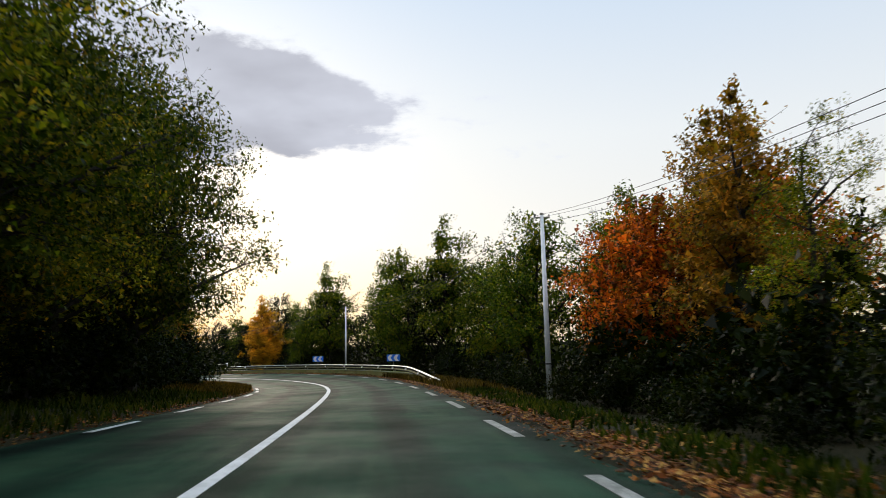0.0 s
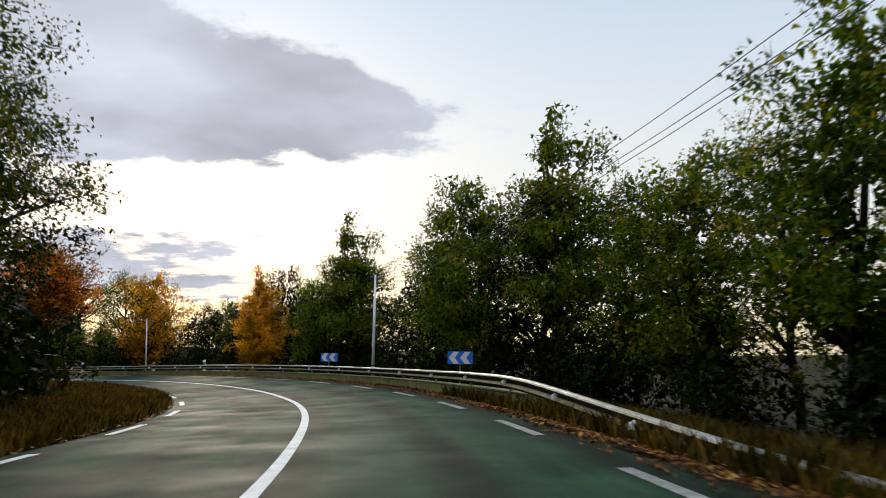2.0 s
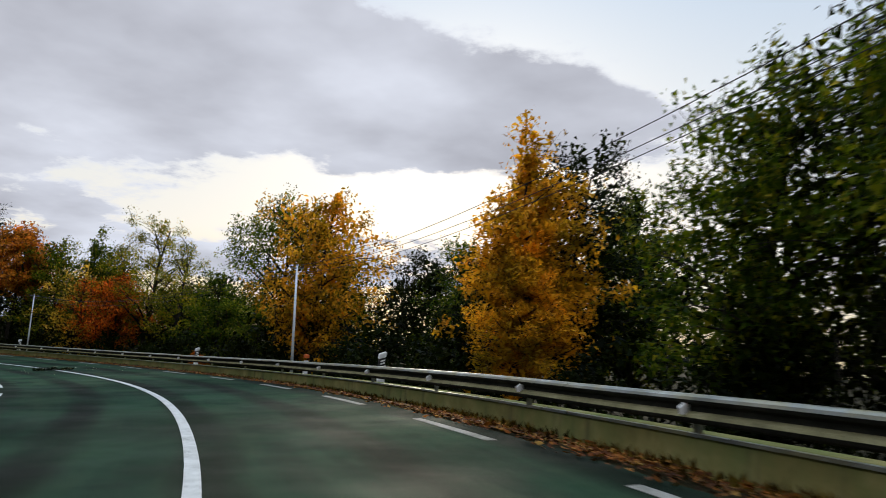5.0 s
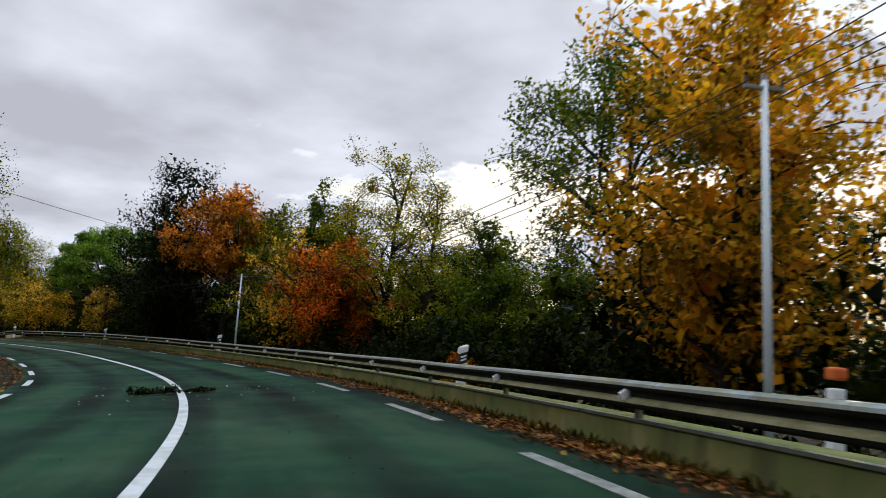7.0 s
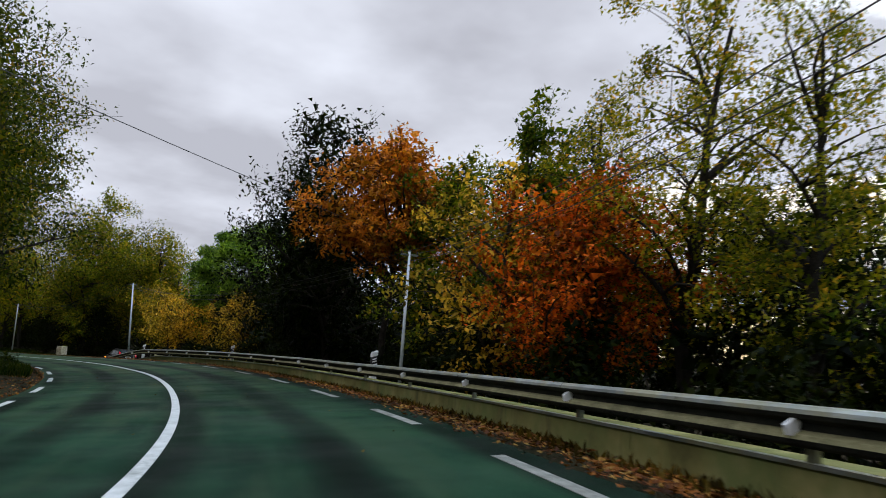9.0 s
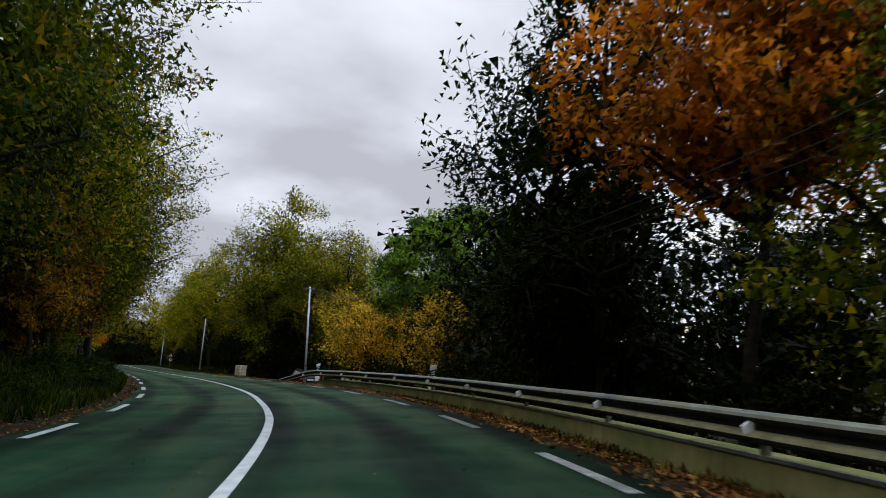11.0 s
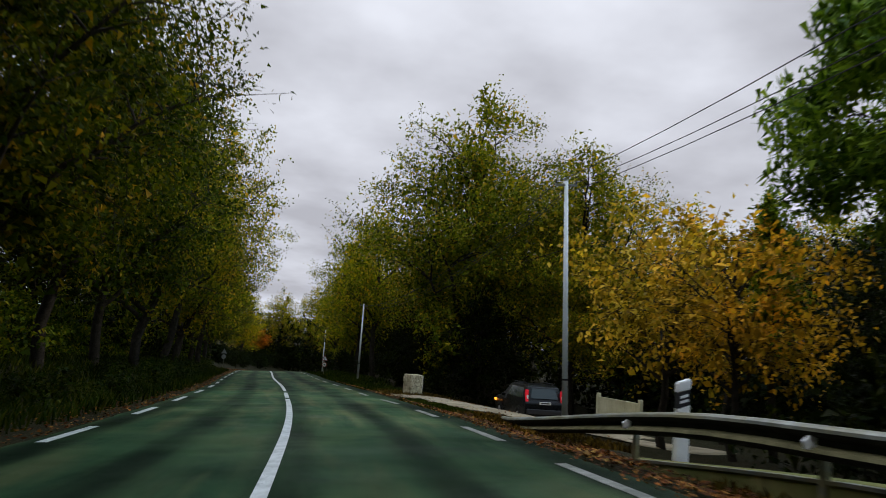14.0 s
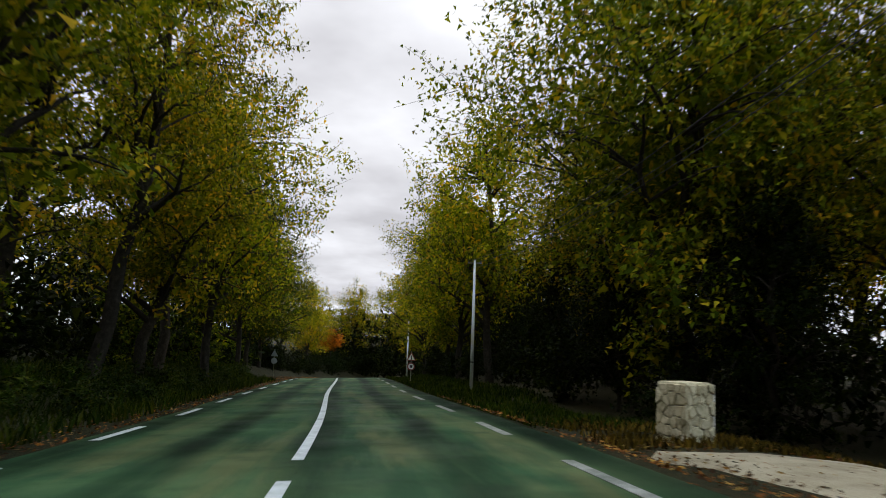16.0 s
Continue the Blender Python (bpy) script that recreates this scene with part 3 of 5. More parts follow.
def markings():
    centre = thing("centre_line", Matrix(), "white painted centre line, solid through the bend", "road marking", kind="structure")
    for s0, s1 in ((0, 209.4), (210.4, 215.2), (217.0, 345.0)):
        stripe("painted_stripe", s0, s1, lambda q: float(np.interp(q, (30, 52, 58, 66, 78, 84, 95, 112, 118, 124, 150, 165, 172, 178, 186, 195, 210), (-3.40, -3.43, -3.43, -3.51, -3.63, -3.57, -3.50, -3.54, -3.48, -3.43, -3.46, -3.48, -3.58, -3.53, -3.46, -3.44, -3.47))), 0.15, centre, PAINT)
    right = thing("edge_line", Matrix(), "broken white edge line along the verge", "road marking", kind="structure")
    left = thing("edge_line", Matrix(), "broken white edge line along the verge", "road marking", kind="structure")
    for i in range(50):
        s = 6.5 * i + dash_shift(6.5 * i)
        stripe("dash", s, s + 3.0, lambda q: -0.25 * float(step(205, 214, q)), 0.15, right, EDGE_PAINT)
        s = 5.9 + 6.5 * i
        stripe("dash", s, s + 3.0, lambda q: 0.30 - float(left_rim(q)), 0.16, left, PAINT)


markings()

# ---- guard rail on its low wall ----
RAIL_OFF = 1.36


def beam_section(depth=0.0):
    """The two-wave section, as a thin closed loop (off, up)."""
    face = [(0.00, 0.765), (-0.04, 0.758), (-0.072, 0.732), (-0.082, 0.700), (-0.066, 0.668), (0.0, 0.640), (0.0, 0.585),
            (-0.062, 0.553), (-0.078, 0.520), (-0.062, 0.487), (-0.025, 0.463), (0.0, 0.460)]
    back = [(o + 0.012, u) for o, u in reversed(face)]
    return [(RAIL_OFF + o, u) for o, u in face + back]


def rail_turn(s):
    return 0.25 * float(1 - step(52, 66, s)) + 2.6 * float(step(196, 209, s)) ** 1.5


def rail_drop(s):
    return -0.66 * float(1 - step(54.5, 70, s)) - 0.66 * float(step(189, 201, s)) - 0.25 * float(step(200, 205, s)) + 0.02 * noise.noise((s * 0.21, 2, 7))


def guard_rail():
    rail = thing("guard_rail", Matrix(), "weathered galvanised two-wave steel guard rail with white reflectors", "guard rail", kind="structure")
    s = 54.0
    while s < 204.9:
        v, f = sweep(beam_section(), s, min(s + 4.0 + 0.12, 205.0), 1.0, True, rail_turn, rail_drop)
        panel = link("rail_panel", v, f, [ZINC, RAIL_SHADE, LICHEN], rail)
        # clean upper ridge, shade painted into hollow and undersides, lichen on the lower ridge
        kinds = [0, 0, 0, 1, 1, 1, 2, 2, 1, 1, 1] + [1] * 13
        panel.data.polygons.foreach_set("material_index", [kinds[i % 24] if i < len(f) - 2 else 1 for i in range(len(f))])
        s += 4.0
    # posts and reflectors: one mesh each, shared
    bm = bmesh.new()
    box(bm, 0, 0, 0.1, 0.06, 0.10, 1.24, 0.008)
    long_mesh = bpy.data.meshes.new("post")
    bm.to_mesh(long_mesh)
    bm.free()
    bm = bmesh.new()
    box(bm, 0.03, 0, 0.52, 0.06, 0.10, 0.42, 0.008)
    short_mesh = bpy.data.meshes.new("post")
    bm.to_mesh(short_mesh)
    bm.free()
    for me in (long_mesh, short_mesh):
        me.materials.append(ZINC)
    bm = bmesh.new()
    verts = [bm.verts.new(p) for p in ((0, 0, -0.07), (0.0, 0, 0.07), (-0.03, 0, 0.07), (-0.125, 0, 0.0), (-0.10, 0, -0.07))]
    made = bmesh.ops.extrude_face_region(bm, geom=[bm.faces.new(verts)])
    bmesh.ops.translate(bm, vec=(0, 0.03, 0), verts=[g for g in made["geom"] if isinstance(g, bmesh.types.BMVert)])
    bmesh.ops.recalc_face_normals(bm, faces=bm.faces)
    mirror_mesh = bpy.data.meshes.new("reflector")
    bm.to_mesh(mirror_mesh)
    bm.free()
    mirror_mesh.materials.append(WHITE)
    for i in range(39):
        q = 56.3 + 4.0 * i
        if q > 204:
            break
        m = pose(*spot(q, RAIL_OFF + 0.075 + rail_turn(q), rail_drop(q), False), 0, 0, heading(q))
        ob = new("post", short_mesh if 68 < q < 186 else long_mesh)
        ob.parent, ob.matrix_basis = rail, m
        if 58 < q < 196:
            ob = new("reflector", mirror_mesh)
            ob.parent, ob.matrix_basis = rail, pose(*spot(q, RAIL_OFF - 0.012, 0.612 + rail_drop(q), False), 0, 0, heading(q))


guard_rail()


def wall_drop(s):
    return -0.5 * float(step(186, 196, s))


def low_wall():
    wall = thing("low_wall", Matrix(), "low stained concrete kerb wall under the guard rail", "wall", kind="structure")
    s = 67.0
    while s < 190:
        e = s + 6.0
        top = 0.345 + 0.012 * noise.noise((s, 5, 1))
        v, f = sweep([(1.44, -0.55), (1.44, top - 0.05), (1.475, top - 0.02), (1.475, top), (1.86, top + 0.01), (1.90, top - 0.02), (1.90, -0.9)], s, min(e - 0.012, 198), 1.0, True, None, wall_drop)
        link("wall_segment", v, f, CONCRETE, wall)
        # thin projecting lip along the top
        v, f = sweep([(1.415, top - 0.028), (1.415, top + 0.006), (1.47, top + 0.012), (1.47, top - 0.028)], s, min(e - 0.012, 198), 1.0, True, None, wall_drop)
        link("coping", v, f, ZINC, wall)
        s = e


low_wall()

# ---- poles and cables ----
# s, off, height over the road's edge, thickness, lean towards the road in degrees
POLES = [(52.2, 4.76, 6.62, 0.115, 0.6), (90.0, 3.95, 5.8, 0.09, 0), (121.0, 3.74, 4.9, 0.066, 2.6), (156.0, 3.72, 4.7, 0.064, 0), (201.2, 3.56, 6.5, 0.085, 2.8), (241.0, 2.8, 6.05, 0.085, 0), (14.0, 8.0, 5.4, 0.085, 0), (285.0, 3.0, 6.2, 0.085, 0)]


def cable_pole(s, off, tall, thick, lean):
    base = spot(s, off)
    top = float(line_z(s)) + tall - 0.15 - base.z
    stand = pose(*base, 0, 0, heading(s)) @ pose(0, 0, 0, 0, -lean, 0)
    pole = thing("utility_pole", stand, "tapered grey utility pole with a short crossarm", "utility pole", "poles along the road")
    bm = bmesh.new()
    rod(bm, (0, 0, -0.4), (0, 0, top), thick, thick * 0.6, 16)
    part("shaft", bm, POLE, pole, smooth=True)
    bm = bmesh.new()
    box(bm, 0, 0, top - 0.12, 0.62, 0.06, 0.06, 0.01)
    part("crossarm", bm, ZINC, pole)
    bm = bmesh.new()
    rod(bm, (0, 0, top - 0.01), (0, 0, top + 0.05), thick * 0.68, thick * 0.6, 14)
    part("cap", bm, ZINC, pole)
    for o in (-0.28, 0.28):
        bm = bmesh.new()
        rod(bm, (o, 0, top - 0.09), (o, 0, top + 0.02), 0.028, 0.02, 8)
        part("insulator", bm, BLACK, pole)
    bm = bmesh.new()
    rod(bm, (0, 0, top * 0.21), (0, 0, top * 0.21 + 0.05), thick * 0.98, thick * 0.98, 14)
    part("strap", bm, BLACK, pole)
    return stand @ Vector((0, 0, top))


tips = {i: cable_pole(*row) for i, row in enumerate(POLES)}


def cable(a, b, sag, r=0.008):
    n = 18
    pts = []
    for i in range(n + 1):
        t = i / n
        p = a.lerp(b, t)
        pts.append(Vector((p.x, p.y, p.z - sag * 4 * t * (1 - t))))
    bm = bmesh.new()
    way = (b - a).normalized()
    right = way.cross(Vector((0, 0, 1))).normalized()
    up = right.cross(way)
    rows = [[bm.verts.new(p + right * r * math.cos(k * math.tau / 5) + up * r * math.sin(k * math.tau / 5)) for k in range(5)] for p in pts]
    for i in range(n):
        for k in range(5):
            bm.faces.new((rows[i][k], rows[i][(k + 1) % 5], rows[i + 1][(k + 1) % 5], rows[i + 1][k]))
    ob = part("overhead_cable", bm, WIRE)
    return tagged(ob, "black overhead cable sagging between the poles", "cable", "cables along the road")


ORDER = [6, 0, 1, 2, 3, 4, 5, 7]
for a, b in zip(ORDER, ORDER[1:]):
    rx, ry = side(POLES[a][0])
    qx, qy = side(POLES[b][0])
    for o, h in ((-0.24, -0.05), (0.24, -0.05), (0.08, -0.30)):
        cable(tips[a] + Vector((o * rx, o * ry, h)), tips[b] + Vector((o * qx, o * qy, h)), 0.026 * (tips[a] - tips[b]).length)
cable(Vector((-49.0, 70.5, 4.6)), Vector((-80.5, 109.0, 4.0)), 0.35, 0.012)

# ---- signs and delineators ----


def prism(points, y0, y1):
    """A flat outline (x, z) given thickness in y."""
    bm = bmesh.new()
    front = [bm.verts.new((x, y0, z)) for x, z in points]
    back = [bm.verts.new((x, y1, z)) for x, z in points]
    bm.faces.new(front)
    bm.faces.new(back[::-1])
    k = len(points)
    for i in range(k):
        bm.faces.new((front[i], back[i], back[(i + 1) % k], front[(i + 1) % k]))
    bmesh.ops.recalc_face_normals(bm, faces=bm.faces)
    return bm


def chevron_board(s, off, face, wide=0.92, high=0.46):
    base = spot(s, off)
    low = float(line_z(s)) + 0.98 - base.z
    board = thing("chevron_sign", pose(*base, 0, 0, heading(s) + face), "blue and white bend marker with two chevrons", "road sign", "bend markers behind the rail")
    bm = prism([(-wide / 2, low), (wide / 2, low), (wide / 2, low + high), (-wide / 2, low + high)], -0.012, 0.012)
    part("panel", bm, BLUE, board)
    a = high * 0.5
    mid = low + a
    for k in range(2):
        x = -wide * 0.46 + k * wide * 0.455
        w = wide * 0.235
        pts = [(x, mid), (x + a * 0.72, low + high - 0.015), (x + a * 0.72 + w, low + high - 0.015), (x + w, mid), (x + a * 0.72 + w, low + 0.015), (x + a * 0.72, low + 0.015)]
        part("chevron", prism(pts, -0.017, -0.010), WHITE, board, "white chevron")
    bm = bmesh.new()
    for x in (0.0,):
        rod(bm, (x, 0.04, -0.3), (x, 0.04, low + high * 0.9), 0.032, 0.032, 10)
    part("post", bm, ZINC, board)
    bm = bmesh.new()
    box(bm, 0, 0.02, low + high * 0.25, 0.5, 0.03, 0.04, 0.005)
    box(bm, 0, 0.02, low + high * 0.75, 0.5, 0.03, 0.04, 0.005)
    part("bracket", bm, ZINC, board)


chevron_board(76.95, 2.58, -12)
chevron_board(92.2, 2.4, -22)


def delineator(s, off, tilt=0):
    base = spot(s, off)
    up = float(line_z(s)) - base.z
    ob = thing("delineator_post", pose(*base, 0, 0, heading(s) + tilt), "white plastic delineator post with a black band and slanted head", "delineator", "delineators along the bend")
    bm = prism([(-0.095, -0.2), (0.095, -0.2), (0.095, up + 0.80), (-0.095, up + 0.74)], -0.06, 0.06)
    bmesh.ops.bevel(bm, geom=list(bm.edges), offset=0.012, segments=2, affect="EDGES")
    part("shaft", bm, WHITE, ob)
    bm = prism([(-0.088, up + 0.73), (0.088, up + 0.79), (0.088, up + 1.0), (-0.088, up + 0.94)], -0.052, 0.052)
    part("band", bm, BLACK, ob, "black band")
    for z in (0.83, 0.90):
        bm = prism([(-0.06, up + z - 0.03), (0.06, up + z + 0.01), (0.06, up + z + 0.045), (-0.06, up + z + 0.005)], -0.064, -0.05)
        part("reflector", bm, WHITE, ob, "white reflector plate")
    bm = prism([(-0.10, up + 0.95), (0.10, up + 1.01), (0.105, up + 1.16), (-0.09, up + 1.09)], -0.062, 0.062)
    bmesh.ops.bevel(bm, geom=list(bm.edges), offset=0.014, segments=2, affect="EDGES")
    part("head", bm, WHITE, ob)


for row in ((109.3, 2.05, 0), (127.9, 2.0, 0), (153.4, 1.98, 4), (174.2, 2.0, -3), (192.2, 2.05, 2)):
    delineator(*row)


def marker_post():
    base = spot(120.2, 3.95)
    up = float(line_z(120.2)) - base.z
    ob = thing("marker_post", pose(*base, 0, 0, heading(120.2)), "short white marker post with an orange cap", "marker post")
    bm = bmesh.new()
    box(bm, 0, 0, (up + 0.8) / 2 - 0.1, 0.17, 0.14, up + 1.0, 0.02)
    part("shaft", bm, WHITE, ob)
    bm = bmesh.new()
    box(bm, 0, 0, up + 0.97, 0.20, 0.16, 0.15, 0.03)
    part("cap", bm, ORANGE, ob, "orange cap")


marker_post()


def disc(r, n=28):
    return [(r * math.cos(i * math.tau / n), r * math.sin(i * math.tau / n)) for i in range(n)]


def road_signs(s, off, face, reverse):
    base = spot(s, off)
    up = float(line_z(s)) + (0.0 if off > 0 else 0.15) - base.z
    label = "triangular and round traffic signs on one post, seen from behind" if reverse else "red-edged triangular sign above a round sign on one post"
    ob = thing("traffic_sign", pose(*base, 0, 0, heading(s) + face), label, "traffic sign")
    bm = bmesh.new()
    rod(bm, (0, 0.045, -0.3), (0, 0.045, up + 1.98), 0.028, 0.028, 10)
    part("post", bm, ZINC, ob)
    plate = GREY if reverse else RED

    def tri(r):
        return [(r * math.cos(a), up + 1.57 + r * math.sin(a)) for a in (math.pi / 2, math.pi * 7 / 6, math.pi * 11 / 6)]

    tp = part("triangle_plate", prism(tri(0.36), 0.0, 0.014), plate, ob)
    rp = part("round_plate", prism([(x, up + 1.02 + z) for x, z in disc(0.25)], 0.0, 0.014), plate, ob)
    if not reverse:
        part("triangle_face", prism(tri(0.25), -0.008, -0.002), WHITE, tp, "white face")
        part("pictogram", prism([(-0.035, up + 1.45), (0.035, up + 1.45), (0.03, up + 1.72), (-0.03, up + 1.72)], -0.014, -0.010), BLACK, tp, "black bar")
        part("round_face", prism([(x, up + 1.02 + z) for x, z in disc(0.18)], -0.008, -0.002), WHITE, rp, "white face")
        part("pictogram", prism([(-0.08, up + 0.94), (0.08, up + 0.94), (0.08, up + 1.10), (-0.08, up + 1.10)], -0.014, -0.010), BLACK, rp, "black bar")


road_signs(256.0, 1.3, 0, False)
road_signs(272.4, -8.76, 0, True)

# ---- driveway, pillar, fence and parked car ----


def driveway():
    """A gravel track that leaves the road at a flat angle and widens where the car stands."""
    verts, faces = [], []
    ss = np.linspace(203.0, 217.6, 30)
    n = 18
    for s in ss:
        near = float(np.interp(s, (203, 206, 210, 217, 218.6), (3.2, 2.1, 1.5, 1.25, 1.5))) + 0.18 * noise.noise((s * 0.9, 1, 1))
        far = float(np.interp(s, (203, 205, 213.5, 215.5, 217, 217.6), (6.5, 11.5, 11.5, 8.0, 4.6, 3.0))) + 0.25 * noise.noise((s * 0.7, 8, 1))
        for j in range(n):
            off = near + (far - near) * j / (n - 1)
            verts.append(spot(s, off, 0.05 + 0.014 * noise.noise((s * 2, off * 2, 0)) - (0.12 if j in (0, n - 1) else 0)))
    for i in range(len(ss) - 1):
        for j in range(n - 1):
            a = i * n + j
            faces.append((a, a + 1, a + n + 1, a + n))
    tagged(link("driveway", verts, faces, GRAVEL, smooth=True), "pale gravel driveway mouth beside the road", "driveway", kind="structure")


driveway()


def stone_pillar():
    s, off = 219.7, 2.75
    base = spot(s, off)
    ob = thing("stone_pillar", pose(*base, 0, 0, heading(s) + 28), "squat rubble stone gate pillar, lime-washed on one face", "gate pillar")
    rnd = random.Random(5)
    w, d, h = 0.72, 0.66, 0.98
    bm = bmesh.new()
    box(bm, 0, 0, h / 2 - 0.15, w - 0.07, d - 0.07, h + 0.28, 0.03)
    part("core", bm, JOINT, ob)

    def clip(poly, mid, way):
        out = []
        for p, q in zip(poly, poly[1:] + poly[:1]):
            a, c = (p - mid).dot(way), (q - mid).dot(way)
            if a <= 0:
                out.append(p)
            if a * c < 0:
                out.append(p.lerp(q, a / (a - c)))
        return out

    def rubble(face, breadth, depth):
        """Uneven stones: the cells round loosely strewn centres, each a worn block."""
        seeds = []
        for row in range(6):
            for col in range(4):
                seeds.append(Vector((-breadth / 2 + (col + 0.5 * (row % 2) + 0.25 + rnd.uniform(-0.28, 0.28)) * breadth / 4, -0.08 + (row + 0.5 + rnd.uniform(-0.3, 0.3)) * (h + 0.08) / 6)))
        rim = [Vector((-breadth / 2, -0.12)), Vector((breadth / 2, -0.12)), Vector((breadth / 2, h)), Vector((-breadth / 2, h))]
        for a in seeds:
            poly = rim[:]
            for c in seeds:
                if c is not a:
                    poly = clip(poly, (a + c) / 2, (c - a).normalized())
            if len(poly) < 3:
                continue
            mid = sum(poly, Vector((0, 0))) / len(poly)
            outer = [mid + (p - mid) * 0.92 for p in poly]
            inner = [mid + (p - mid) * 0.78 for p in poly]
            bulge = rnd.uniform(0.02, 0.055)
            k = len(poly)
            taper = [1 - 0.06 * p.y / h for p in outer + outer + inner]
            verts = [(p.x, 0.03, p.y) for p in outer] + [(p.x, -bulge * 0.4, p.y) for p in outer] + [(p.x, -bulge, p.y) for p in inner]
            verts = [(x * t, y, zz) for (x, y, zz), t in zip(verts, taper)]
            faces = [(m * k + i, m * k + (i + 1) % k, (m + 1) * k + (i + 1) % k, (m + 1) * k + i) for m in (0, 1) for i in range(k)] + [tuple(range(2 * k, 3 * k))]
            st = link("stone", verts, faces, STONE, ob)
            st.matrix_basis = Matrix.Rotation(face, 4, "Z") @ Matrix.Translation((0, -depth / 2 + 0.03, 0))

    rubble(0.0, w, d)
    rubble(-math.pi / 2, d, w)
    bm = bmesh.new()
    box(bm, w / 2 - 0.012, 0, h / 2 - 0.1, 0.035, d * 0.98, h + 0.18, 0.012)
    part("limewash_face", bm, LIME, ob, "white lime-washed face")
    bm = bmesh.new()
    box(bm, -0.01, 0.01, h - 0.01, w * 0.90, d * 0.90, 0.06, 0.025)
    part("capping", bm, STONE, ob)


stone_pillar()


def fence():
    """A cream ribbed panel fence with two posts."""
    a, b = Vector((-132.0, 109.4)), Vector((-128.6, 110.1))
    way = b - a
    turn = math.degrees(math.atan2(way.y, way.x))
    z = float(lie(214, 11.0))
    ob = thing("panel_fence", pose(a.x, a.y, z, 0, 0, turn), "cream ribbed panel fence beside the driveway", "fence")
    length, top = way.length, 1.35
    for i in range(int(length / 0.155)):
        bm = bmesh.new()
        box(bm, 0.10 + i * 0.155, 0.012 * (i % 2), top / 2 - 0.1, 0.146, 0.03, top + 0.1, 0.01)
        part("board", bm, CREAM, ob)
    bm = bmesh.new()
    box(bm, length / 2, 0, top - 0.02, length, 0.07, 0.07, 0.012)
    part("top_rail", bm, CREAM, ob)
    for x in (0.0, length + 0.08):
        bm = bmesh.new()
        box(bm, x, 0, top / 2, 0.16, 0.16, top + 0.35, 0.02)
        part("post", bm, CREAM, ob)


fence()


